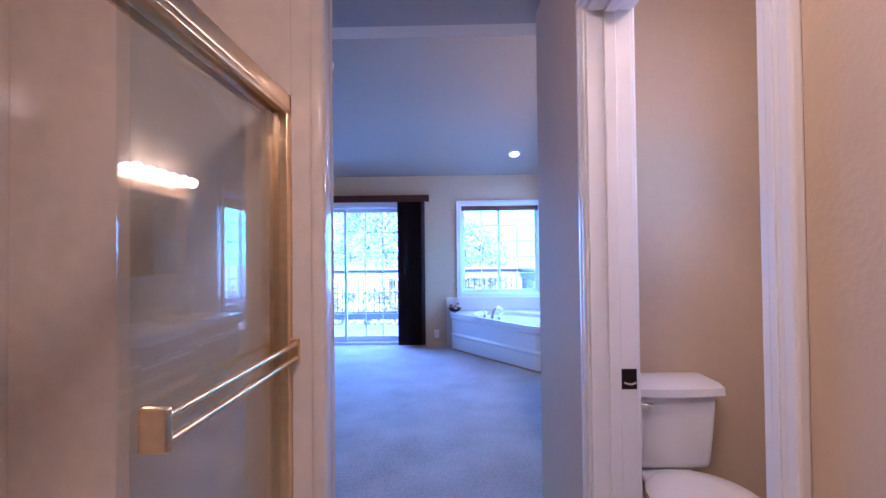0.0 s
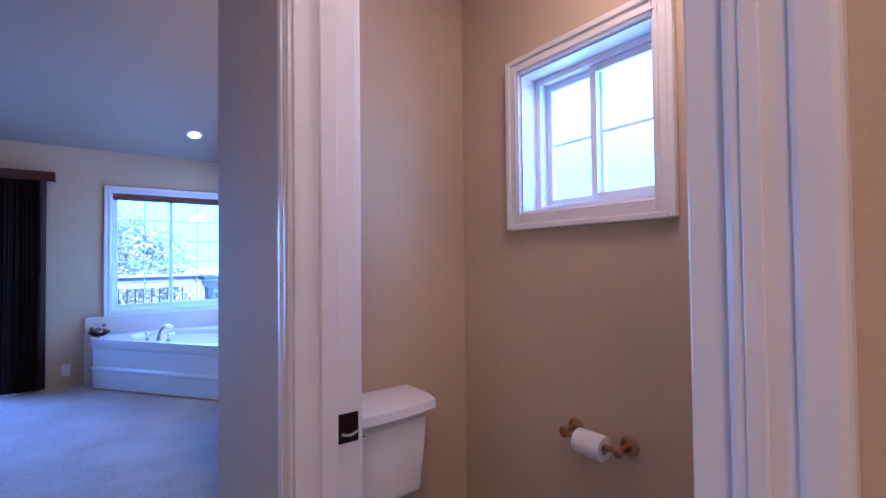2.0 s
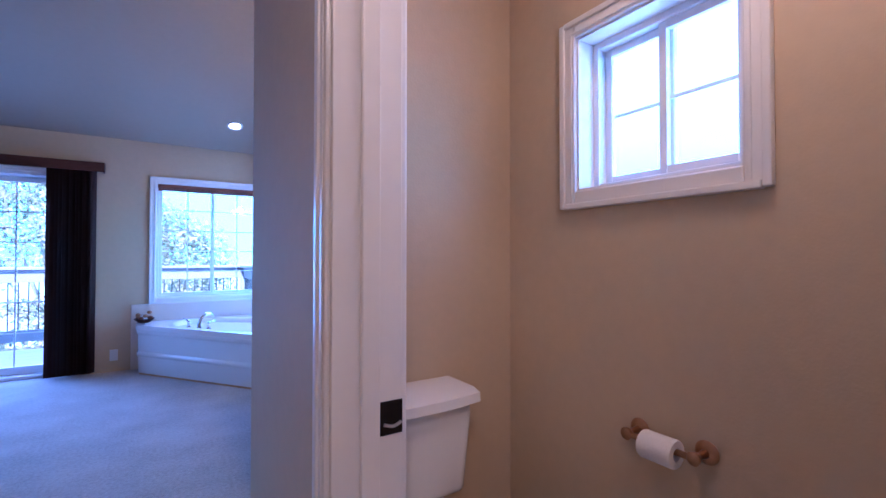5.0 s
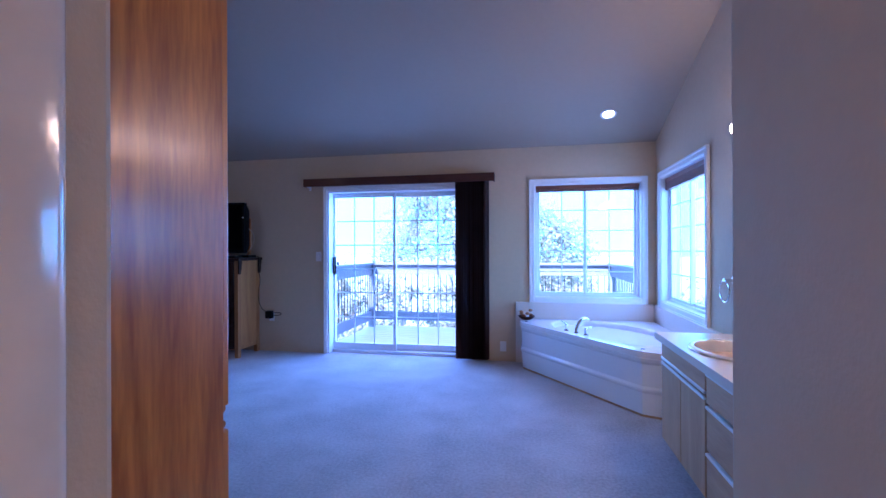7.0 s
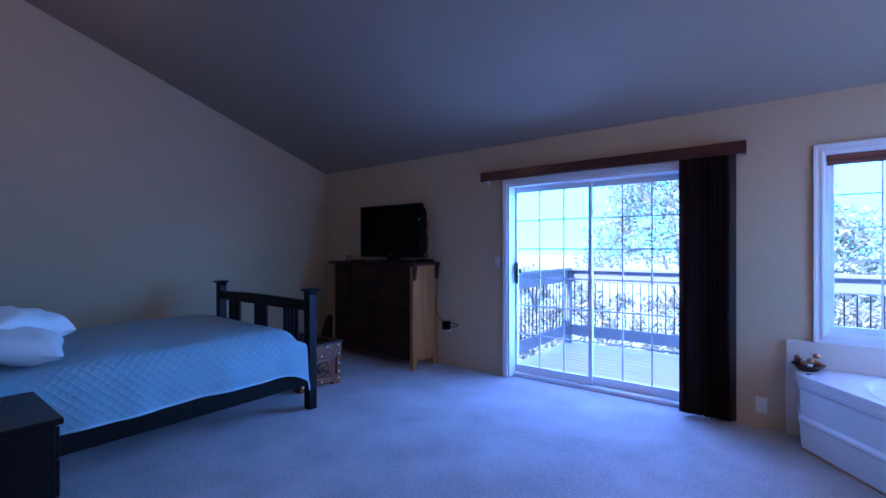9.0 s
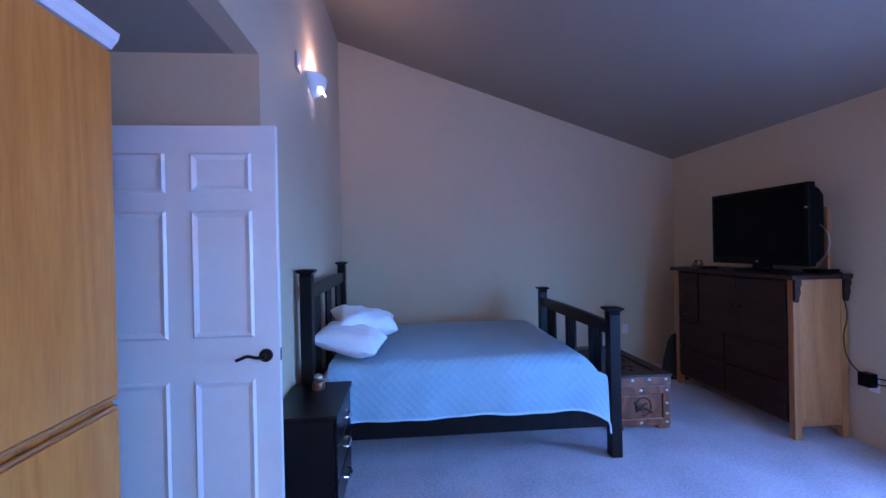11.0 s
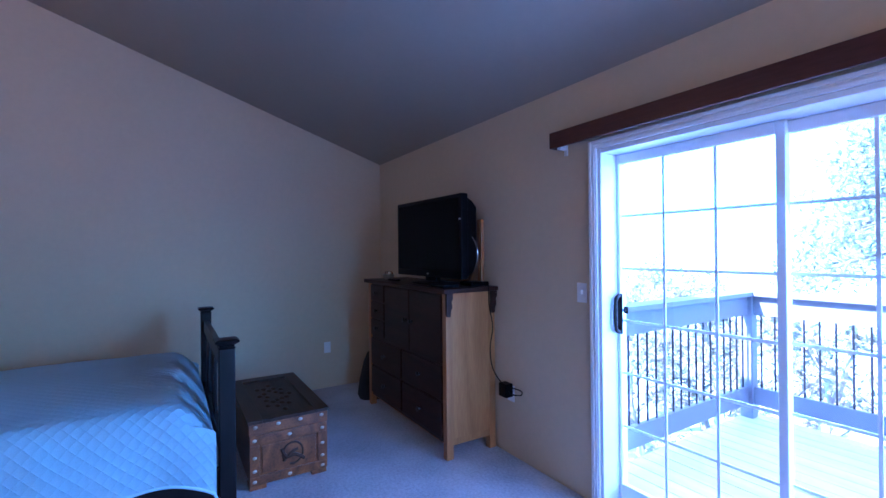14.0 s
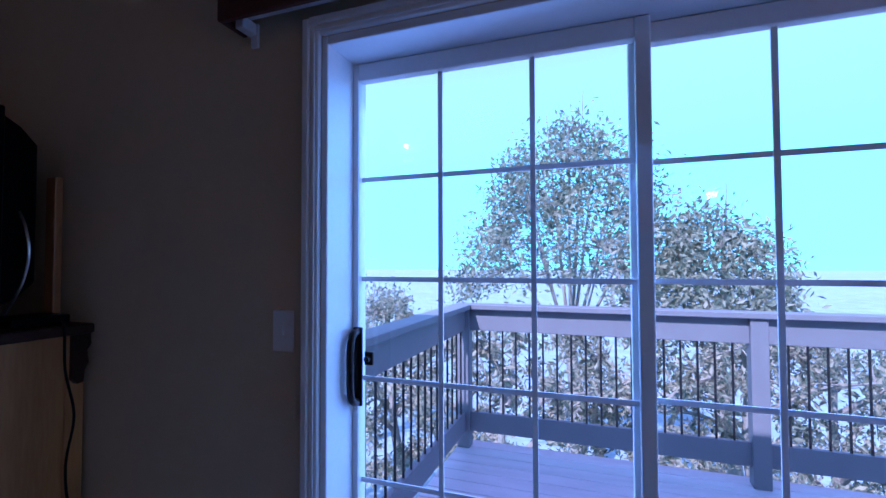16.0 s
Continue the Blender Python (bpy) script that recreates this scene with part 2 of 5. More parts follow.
CHERRY = wood("red_brown_stain", (0.02, 0.0075, 0.004), (0.048, 0.016, 0.0085), 0.5, "x", 8, 0.05)
ESPRESSO = wood("espresso_stain", (0.003, 0.0025, 0.0025), (0.009, 0.006, 0.0055), 0.42, "z", 9, 0.02)
ESPRESSO_X = wood("espresso_stain_across", (0.003, 0.0025, 0.0025), (0.009, 0.006, 0.0055), 0.35, "x", 9, 0.05)
CARVED = wood("carved_chestnut", (0.07, 0.02, 0.006), (0.3, 0.1, 0.028), 0.38, "x", 7, 0.2)
CARVED_DARK = wood("carved_chestnut_dark", (0.02, 0.01, 0.006), (0.07, 0.032, 0.017), 0.42, "x", 7, 0.05)
BLIND = material("brown_fabric_vane", (0.055, 0.02, 0.016), 0.7, vary=0.15, fine=150, bump=0.3, bump_scale=400)
VALANCE = wood("walnut_valance", (0.05, 0.016, 0.011), (0.1, 0.034, 0.022), 0.35, "x", 8, 0.2)
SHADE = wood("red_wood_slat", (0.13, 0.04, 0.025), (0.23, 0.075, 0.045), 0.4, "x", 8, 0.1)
BRASS = material("polished_brass", (0.86, 0.64, 0.34), 0.28, metal=1.0, vary=0.08, fine=40)
BRONZE = material("antique_bronze", (0.42, 0.24, 0.13), 0.28, metal=1.0, vary=0.15, fine=50)
OILED = material("oil_rubbed_bronze", (0.02, 0.015, 0.013), 0.3, metal=0.6, vary=0.2, fine=50)
NICKEL = material("satin_nickel", (0.6, 0.54, 0.46), 0.32, metal=1.0, vary=0.1, fine=60)
CHROME = material("chrome", (0.8, 0.8, 0.82), 0.06, metal=1.0, vary=0.02)
MARBLE = material("cultured_marble", (0.76, 0.67, 0.56), 0.14, vary=0.06, scale=2.5, fine=12, coat=0.3)
COUNTER = material("cream_laminate", (0.7, 0.62, 0.53), 0.3, vary=0.04, fine=90)
PORCELAIN = material("white_porcelain", (0.83, 0.82, 0.8), 0.1, vary=0.01, coat=0.4)
BISCUIT = material("biscuit_porcelain", (0.76, 0.68, 0.58), 0.12, vary=0.015, coat=0.4)
PAPER = material("tissue_paper", (0.8, 0.78, 0.76), 0.95, vary=0.04, fine=120, bump=0.3, bump_scale=90)
PLASTIC = material("white_plastic", (0.75, 0.74, 0.72), 0.4, vary=0.02)
BLACK = material("black_plastic", (0.0035, 0.0035, 0.004), 0.4, vary=0.1, spec=0.08)
SCREEN = material("black_screen", (0.002, 0.002, 0.0025), 0.2, vary=0.05, spec=0.05)
MIRROR = material("mirror_silver", (0.9, 0.9, 0.9), 0.01, metal=1.0, vary=0.0)
SHOWER_GLASS = glass("shower_glass", (0.93, 0.95, 0.94), 0.07)
HONEY = wood("light_honey_oak", (0.5, 0.16, 0.02), (0.68, 0.27, 0.04), 0.36, "z", 9, 0.25, 1.1)
for dull in (CHERRY, ESPRESSO, ESPRESSO_X, VALANCE, CARVED_DARK):
    dull.node_tree.nodes["Principled BSDF"].inputs["Specular IOR Level"].default_value = 0.22


# ---- structure ----
XW, XE, YN, YS, ZC = -5.22, 1.61, 6.70, 2.78, 2.44
ZTOP = 3.78


def setting(name, bm, mat, label, category, smooth=False):
    return tagged(part(name, bm, mat, smooth=smooth), label, category, kind="structure")


def boxes(*rows):
    bm = shape()
    for lo, hi in rows:
        box(bm, lo, hi)
    return bm


setting("floor", boxes(((XW - 0.15, -1.6, -0.12), (XE + 0.17, YN + 0.22, 0.0))), CARPET, "pale grey cut-pile carpet with vacuum marks", "floor")

# north wall: sliding door opening and window opening
setting("wall_north", boxes(
    ((XW - 0.15, YN, 0), (-2.19, YN + 0.22, 2.5)), ((-2.19, YN, 2.015), (-0.38, YN + 0.22, 2.5)),
    ((-0.38, YN, 0), (0.33, YN + 0.22, 2.5)), ((0.33, YN, 0), (1.46, YN + 0.22, 0.74)),
    ((0.33, YN, 2.01), (1.46, YN + 0.22, 2.5)), ((1.46, YN, 0), (XE + 0.17, YN + 0.22, 2.5))), WALL,
    "beige painted drywall wall with light orange-peel texture", "wall")
bm = boxes(
    ((XE, -1.6, 0), (XE + 0.17, 1.47, ZC)), ((XE, 1.47, 0), (XE + 0.17, 2.0, 1.43)), ((XE, 1.47, 1.97), (XE + 0.17, 2.0, ZC)),
    ((XE, 2.0, 0), (XE + 0.17, 5.31, ZC)), ((XE, 5.31, 0), (XE + 0.17, 6.49, 0.74)), ((XE, 5.31, 2.01), (XE + 0.17, 6.49, ZC)),
    ((XE, 6.49, 0), (XE + 0.17, YN, ZC)))
prism(bm, [(YS - 0.23, ZC), (YN, ZC), (YS, ZTOP), (YS - 0.23, ZTOP)], "x", XE, XE + 0.17)
setting("wall_east", bm, WALL, "beige painted drywall wall with window openings", "wall")
bm = boxes(((XW - 0.15, YS, 0), (XW, YN, ZC)))
prism(bm, [(YS - 0.23, ZC), (YN, ZC), (YS, ZTOP), (YS - 0.23, ZTOP)], "x", XW - 0.15, XW)
setting("wall_west", bm, WALL, "beige painted drywall wall under a sloped ceiling", "wall")
setting("wall_south", boxes(((XW - 0.15, YS - 0.12, 0), (-2.48, YS, ZC)), ((XW, YS - 0.12, ZC), (-1.44, YS, ZTOP)), ((-1.44, YS - 0.23, ZC), (XE, YS - 0.11, ZTOP + 0.04))), WALL,
        "tall beige painted drywall wall behind the bed", "wall")
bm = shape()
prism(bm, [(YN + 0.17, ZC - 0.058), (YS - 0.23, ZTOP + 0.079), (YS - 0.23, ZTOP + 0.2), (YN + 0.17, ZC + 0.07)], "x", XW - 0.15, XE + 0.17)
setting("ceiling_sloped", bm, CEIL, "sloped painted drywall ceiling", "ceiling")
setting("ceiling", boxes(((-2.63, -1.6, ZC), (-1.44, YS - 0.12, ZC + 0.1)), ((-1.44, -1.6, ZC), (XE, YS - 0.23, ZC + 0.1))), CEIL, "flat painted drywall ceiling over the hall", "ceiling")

# entry alcove, shower recess, hall walls
setting("wall_alcove_west", boxes(((-2.60, 1.15, 0), (-2.48, YS - 0.12, ZC))), WALL, "beige painted drywall wall of the entry alcove", "wall")
setting("wall_alcove_south", boxes(((-2.60, 1.03, 0), (-1.45, 1.15, ZC))), WALL, "beige painted drywall wall closing the alcove", "wall")
setting("wall_shower_north", boxes(((-1.82, 1.95, 0), (-0.46, 2.07, ZC))), WALL, "beige painted drywall wall between shower and cabinet", "wall")
bm = boxes(((-0.46, -1.6, 0), (-0.36, 0.15, ZC)))
box(bm, (-0.46, 1.92, 0), (-0.25, 2.07, ZC), 0.014, 3)
setting("wall_hall_west", bm, WALL, "beige painted drywall wall beside the shower door", "wall")
setting("wall_hall_south", boxes(((-0.46, -1.72, 0), (XE, -1.6, ZC))), WALL, "beige painted drywall wall closing the hall", "wall")
bm = boxes(((0.618, -1.6, 0), (0.745, 0.905, ZC)), ((0.618, 0.905, 2.03), (0.745, 1.69, ZC)))
box(bm, (0.618, 1.69, 0), (0.745, 2.455, ZC), 0.014, 3)
box(bm, (0.745, 2.36, 0), (XE, 2.455, ZC))
setting("wall_hall_east", bm, WALL, "beige painted drywall wall of the toilet room", "wall")
setting("wall_toilet_south", boxes(((0.745, 0.72, 0), (XE, 0.82, ZC))), WALL, "beige painted drywall wall in the toilet room", "wall")


# ---- windows and doors ----
def at_axis(axis):
    def put(bm, u0, u1, w0, w1, v0, v1, bev=0.0):
        if axis == "y":
            return box(bm, (u0, w0, v0), (u1, w1, v1), bev)
        return box(bm, (w0, u0, v0), (w1, u1, v1), bev)
    return put


def bars(thing_, axis, rows, material_, name, bev=0.003, label=""):
    """One part for each row of u0, u1, w0, w1, v0, v1."""
    put = at_axis(axis)
    for row in rows:
        bm = shape()
        put(bm, *row, bev)
        part(name, bm, material_, thing_, label)


def casing(thing_, axis, face, out, u0, u1, v0, v1, w=0.06, bottom=True, thick=0.018):
    """Moulded trim round an opening; out: the way from the wall into the room."""
    a, b = sorted((face, face + out * thick))
    c, d = sorted((face, face + out * 1.45 * thick))
    z0 = v0 - w if bottom else v0
    rows = [(u0 - w, u0, a, b, z0, v1 + w), (u1, u1 + w, a, b, z0, v1 + w), (u0, u1, a, b, v1, v1 + w)]
    # raised outer bead and a thinner one inside it
    bead = [(u0 - w - 0.003, u0 - w + 0.018, c, d, z0, v1 + w), (u1 + w - 0.018, u1 + w + 0.003, c, d, z0, v1 + w), (u0 - w + 0.018, u1 + w - 0.018, c, d, v1 + w - 0.018, v1 + w + 0.003)]
    if bottom:
        rows.append((u0, u1, a, b, v0 - w, v0))
        bead.append((u0 - w + 0.018, u1 + w - 0.018, c, d, v0 - w - 0.003, v0 - w + 0.018))
    e, g = sorted((face + out * (thick + 0.0002), face + out * 1.25 * thick))
    q = u0 - 0.02, u0 - 0.01, u1 + 0.01, u1 + 0.02
    bead += [(q[0], q[1], e, g, z0, v1 + 0.02), (q[2], q[3], e, g, z0, v1 + 0.02), (q[1], q[2], e, g, v1 + 0.01, v1 + 0.02)]
    bars(thing_, axis, rows, TRIM, "casing", 0.005)
    bars(thing_, axis, bead, TRIM, "casing_bead", 0.004)


def pane(thing_, axis, w, u0, u1, v0, v1, mat=None):
    bm = shape()
    at_axis(axis)(bm, u0, u1, w, w + 0.004, v0, v1)
    ob = part("pane", bm, mat or GLASS, thing_)
    ob.visible_shadow = False
    return ob


def window(name, label, axis, face, out, u0, u1, v0, v1, depth, cols, rows_, shade=0.0, split=0.5, flip=False):
    """A two-sash slider set deep in its wall, with thin grilles in the glass."""
    w = tagged(new(name), label, "window", kind="structure")
    casing(w, axis, face, out, u0, u1, v0, v1)
    s = -out
    lo, hi = sorted((face + s * depth, face + s * (depth + 0.07)))
    # reveal boards
    ra, rb = sorted((face - s * 0.004, face + s * depth))
    bars(w, axis, [(u0, u0 + 0.008, ra, rb, v0, v1), (u1 - 0.008, u1, ra, rb, v0, v1), (u0 + 0.008, u1 - 0.008, ra, rb, v1 - 0.008, v1), (u0 + 0.008, u1 - 0.008, ra, rb, v0, v0 + 0.008)], TRIM, "reveal", 0.0)
    f = 0.03
    bars(w, axis, [(u0, u0 + f, lo, hi, v0, v1), (u1 - f, u1, lo, hi, v0, v1), (u0 + f, u1 - f, lo, hi, v1 - f, v1), (u0 + f, u1 - f, lo, hi, v0, v0 + f)], VINYL, "window_frame", 0.003)
    mid = u0 + (u1 - u0) * split
    for k, (a, b) in enumerate(((u0 + f, mid + 0.018), (mid - 0.018, u1 - f))):
        front = (k == 1) != flip
        near = face + s * (depth + (0.012 if front else 0.038))
        wa, wb = sorted((near, near + s * 0.024))
        g = 0.026
        bars(w, axis, [(a, a + g, wa, wb, v0 + f, v1 - f), (b - g, b, wa, wb, v0 + f, v1 - f), (a + g, b - g, wa, wb, v1 - f - g, v1 - f), (a + g, b - g, wa, wb, v0 + f, v0 + f + g)], VINYL, "sash", 0.003)
        ga, gb, gv0, gv1 = a + g, b - g, v0 + f + g, v1 - f - g
        wm = (wa + wb) / 2
        pane(w, axis, wm - 0.006, ga, gb, gv0, gv1)
        grille = [(ga + (gb - ga) * i / cols - 0.006, ga + (gb - ga) * i / cols + 0.006, wm - 0.001, wm + 0.004, gv0, gv1) for i in range(1, cols)]
        grille += [(ga, gb, wm + 0.0045, wm + 0.008, gv0 + (gv1 - gv0) * i / rows_ - 0.006, gv0 + (gv1 - gv0) * i / rows_ + 0.006) for i in range(1, rows_)]
        bars(w, axis, grille, VINYL, "grille", 0.0)
    if shade:
        za = face + s * 0.03
        b = thing("window_blind", (u0, za, v1 - shade) if axis == "y" else (za, u0, v1 - shade), "reddish brown wooden slat blind pulled up tight", "blind", "window blinds")
        put = at_axis(axis)
        c0, c1 = sorted((za, za + s * 0.05))
        bm = shape()
        put(bm, u0 + 0.012, u1 - 0.012, c0, c1, v1 - 0.05, v1 - 0.009, 0.003)
        part("headrail", bm, SHADE, b)
        n = int((shade - 0.05) / 0.006)
        for k in range(n):
            bm = shape()
            z = v1 - 0.052 - 0.006 * k
            put(bm, u0 + 0.016, u1 - 0.016, c0 + 0.002, c1 - 0.002, z - 0.004, z)
            part("slat", bm, SHADE, b)
    return w


window("window_1", "white vinyl slider window with grilles above the bathtub", "y", YN, -1, 0.33, 1.46, 0.74, 2.01, 0.06, 2, 5, shade=0.085, split=0.49, flip=True)
window("window_2", "white vinyl slider window with grilles beside the bathtub", "x", XE, -1, 5.31, 6.49, 0.74, 2.01, 0.06, 2, 5, shade=0.13)
window("window_3", "small white vinyl slider window high in the toilet room", "x", XE, -1, 1.47, 2.0, 1.43, 1.97, 0.075, 1, 2, split=0.5, flip=True)

# sliding glass door
door = tagged(new("door_1"), "white vinyl sliding glass door with grilles, shut", "door", kind="structure")
casing(door, "y", YN, -1, -2.19, -0.38, 0.0, 2.015, 0.046, bottom=False)
bars(door, "y", [(-2.19, -2.17, YN - 0.004, YN + 0.21, 0, 2.015), (-0.40, -0.38, YN - 0.004, YN + 0.21, 0, 2.015), (-2.17, -0.40, YN - 0.004, YN + 0.21, 1.99, 2.015), (-2.17, -0.40, YN + 0.08, YN + 0.21, 0.001, 0.035)], VINYL, "door_frame", 0.004)
for k, (a, b, wa) in enumerate(((-2.17, -1.35, YN + 0.13), (-1.40, -0.53, YN + 0.17))):
    bm = shape()
    ga, gb, z0, z1 = a + 0.018 + 0.024 * k, b - 0.036, 0.115, 1.937
    box(bm, (a, wa, 0.036), (ga, wa + 0.034, 1.989), 0.004)
    leaf = part("door_panel", bm, VINYL, door)
    bars(leaf, "y", [(gb, b, wa, wa + 0.034, 0.036, 1.989), (ga, gb, wa, wa + 0.034, z1, 1.989), (ga, gb, wa, wa + 0.034, 0.036, z0)], VINYL, "stile", 0.004)
    pane(leaf, "y", wa + 0.012, ga, gb, z0, z1)
    cols_ = (-1.897, -1.637) if k == 0 else (-1.083, -0.83)
    grille = [(u - 0.007, u + 0.007, wa + 0.017, wa + 0.022, z0, z1) for u in cols_]
    grille += [(ga, gb, wa + 0.0225, wa + 0.027, z - 0.007, z + 0.007) for z in (1.641, 1.341, 1.045, 0.745, 0.44)]
    bars(leaf, "y", grille, VINYL, "grille", 0.0)
bars(door, "y", [(-0.53, -0.40, YN + 0.165, YN + 0.21, 0.036, 1.989)], VINYL, "door_frame", 0.004)
handle = shape()
tube(handle, curve([(-2.149, YN + 0.128, 0.98), (-2.149, YN + 0.09, 1.0), (-2.149, YN + 0.082, 1.08), (-2.149, YN + 0.09, 1.17), (-2.149, YN + 0.128, 1.19)]), 0.011, 10)
box(handle, (-2.164, YN + 0.122, 0.97), (-2.134, YN + 0.13, 1.2), 0.003)
part("pull_handle", handle, OILED, door, "dark bronze pull handle", True)
bm = shape()
box(bm, (-2.128, YN + 0.125, 1.09), (-2.10, YN + 0.135, 1.13), 0.004)
cyl(bm, (-2.114, YN + 0.125, 1.11), (-2.114, YN + 0.11, 1.11), 0.008)
part("latch", bm, OILED, door, "dark latch knob")

# vertical blind over the sliding door
blind = thing("vertical_blind", (-1.3, 6.65, 2.07), "dark brown vertical blind, drawn open beside the glass door", "blind")
bm = shape()
box(bm, (-2.465, 6.6, 2.06), (-0.118, 6.618, 2.155), 0.004)
box(bm, (-2.465, 6.618, 2.06), (-2.45, 6.7, 2.155), 0.003)
box(bm, (-0.133, 6.618, 2.06), (-0.118, 6.7, 2.155), 0.003)
box(bm, (-2.45, 6.618, 2.143), (-0.133, 6.7, 2.155), 0.002)
part("valance", bm, VALANCE, blind, "dark walnut valance")
bm = shape()
box(bm, (-2.43, 6.635, 2.09), (-0.15, 6.675, 2.13), 0.004)
part("headrail", bm, PLASTIC, blind, "white metal headrail")
bm = shape()
box(bm, (-2.44, 6.64, 2.055), (-2.41, 6.7, 2.09), 0.004)
box(bm, (-2.43, 6.69, 2.02), (-2.405, 6.699, 2.09), 0.002)
part("wall_bracket", bm, PLASTIC, blind, "white bracket")
for k in range(14):
    bm = shape()
    x = -0.532 + 0.025 * k + random.uniform(-0.004, 0.004)
    m = pose(x, 6.645, 1.045, 0, 0, 64 + random.uniform(-9, 9) if k > 2 else 20 + 18 * k)
    vs = []
    for i in range(7):
        u = -0.045 + 0.015 * i
        vs.append([bm.verts.new(m @ Vector((u, 0.006 * (1 - (u / 0.045) ** 2), z))) for z in (-1.025, 0, 1.03)])
    for a, b in zip(vs, vs[1:]):
        for j in (0, 1):
            bm.faces.new((a[j], b[j], b[j + 1], a[j + 1]))
    bmesh.ops.solidify(bm, geom=bm.faces[:], thickness=0.0012)
    part("vane", bm, BLIND, blind, smooth=True)


def six_panels(parent, x0, x1, ya, yb, z1, front):
    """Raised panels of a moulded door, for a leaf along y at the face x = front; x0, x1: from hinge to latch."""
    w = x1 - x0
    cols = ((x0 + 0.115, x0 + w / 2 - 0.055), (x0 + w / 2 + 0.055, x1 - 0.115))
    for a, b in cols:
        for c, d in ((0.2, 0.83), (1.03, 1.64), (1.725, 1.915)):
            for sgn in (1, -1):
                bm = shape()
                f = front if sgn > 0 else front - 0.035
                o = [bm.verts.new((f, u, v)) for u, v in ((a, c), (b, c), (b, d), (a, d))]
                g = [bm.verts.new((f + sgn * 0.010, u, v)) for u, v in ((a + 0.012, c + 0.012), (b - 0.012, c + 0.012), (b - 0.012, d - 0.012), (a + 0.012, d - 0.012))]
                i = [bm.verts.new((f + sgn * 0.002, u, v)) for u, v in ((a + 0.034, c + 0.034), (b - 0.034, c + 0.034), (b - 0.034, d - 0.034), (a + 0.034, d - 0.034))]
                for p, q in ((o, g), (g, i)):
                    for k in range(4):
                        bm.faces.new((p[k], p[(k + 1) % 4], q[(k + 1) % 4], q[k]))
                bm.faces.new(i)
                part("raised_panel", bm, TRIM, parent)


def lever(parent, at, out, along, mat=OILED):
    """A lever handle: round rose, neck and a curled arm; out: from the door; along: towards the hinge."""
    at, out, along = Vector(at), Vector(out), Vector(along)
    bm = shape()
    cyl(bm, at, at + out * 0.012, 0.033, 0.03, 20)
    cyl(bm, at + out * 0.012, at + out * 0.045, 0.012, n=12)
    up = Vector((0, 0, 1))
    tube(bm, curve([at + out * 0.048 - along * 0.01, at + out * 0.05 + along * 0.03, at + out * 0.05 + along * 0.07 + up * 0.008, at + out * 0.046 + along * 0.105 - up * 0.004, at + out * 0.04 + along * 0.125 - up * 0.012]), 0.008, 8)
    return part("lever_handle", bm, mat, parent, "dark bronze lever handle", True)


# entry door, swung open against the alcove wall
edoor = tagged(new("door_2"), "white six-panel interior door, standing open", "door", kind="structure")
bm = shape()
box(bm, (-2.395, 1.975, 0.012), (-2.36, 2.885, 2.045), 0.003)
part("door_leaf", bm, TRIM, edoor)
six_panels(edoor, 1.975, 2.885, 0, 0, 2.04, -2.36)
lever(edoor, (-2.36, 2.82, 0.94), (1, 0, 0), (0, -1, 0))
bm = shape()
box(bm, (-2.388, 2.884, 0.91), (-2.367, 2.8865, 0.97), 0.001)
part("latch_plate", bm, OILED, edoor, "dark latch plate")
for z in (0.25, 1.05, 1.85):
    bm = shape()
    cyl(bm, (-2.40, 1.967, z - 0.045), (-2.40, 1.967, z + 0.045), 0.008, n=10)
    part("hinge", bm, NICKEL, edoor)
# doorway that it closes
entry = tagged(new("door_frame"), "white casing round the shut-off entry doorway", "door frame", kind="structure")
casing(entry, "y", 1.15, 1, -2.36, -1.58, 0.0, 2.04, 0.06, bottom=False)

# toilet room doorway: jambs, stops, casings, open leaf
tdoor = tagged(new("door_3"), "white toilet room door, standing open on brass hinges", "door", kind="structure")
casing(tdoor, "x", 0.618, -1, 0.922, 1.68, 0.0, 2.02, 0.05, bottom=False, thick=0.011)
casing(tdoor, "x", 0.745, 1, 0.915, 1.68, 0.0, 2.02, 0.062, bottom=False)
bars(tdoor, "x", [(0.905, 0.945, 0.616, 0.747, 0, 2.03), (1.67, 1.69, 0.616, 0.747, 0, 2.03), (0.945, 1.67, 0.616, 0.747, 2.01, 2.03)], TRIM, "jamb", 0.002)
bars(tdoor, "x", [(1.658, 1.67, 0.665, 0.7, 0, 2.01), (0.945, 0.9585, 0.665, 0.7, 0, 2.01), (0.9585, 1.658, 0.665, 0.7, 1.998, 2.01)], TRIM, "stop", 0.003)
bm = shape()
box(bm, (0.775, 0.9545, 0.012), (1.49, 1.01, 2.0), 0.003)
leaf = part("door_leaf", bm, TRIM, tdoor)
for z in (0.2, 1.035, 1.8):
    bm = shape()
    box(bm, (0.7725, 0.956, z - 0.05), (0.7755, 1.0, z + 0.05), 0.001)
    box(bm, (0.715, 0.9445, z - 0.05), (0.7755, 0.9475, z + 0.05), 0.001)
    box(bm, (0.7725, 0.9475, z - 0.05), (0.7755, 0.956, z + 0.05), 0.0)
    cyl(bm, (0.7745, 0.953, z - 0.052), (0.7745, 0.953, z + 0.052), 0.007, n=10)
    hinge = part("hinge", bm, NICKEL, tdoor, "satin nickel hinge")
    for dy, dz in ((0.978, 0.034), (0.99, 0.0), (0.978, -0.034)):
        bm = shape()
        lathe(bm, [(0.0045, 0), (0.004, 0.0012), (0.002, 0.0008), (0.0, 0.0002)], (0.7725, dy, z + dz), 10, pose(0, 0, 0, 0, -90))
        part("screw", bm, BRASS, hinge)
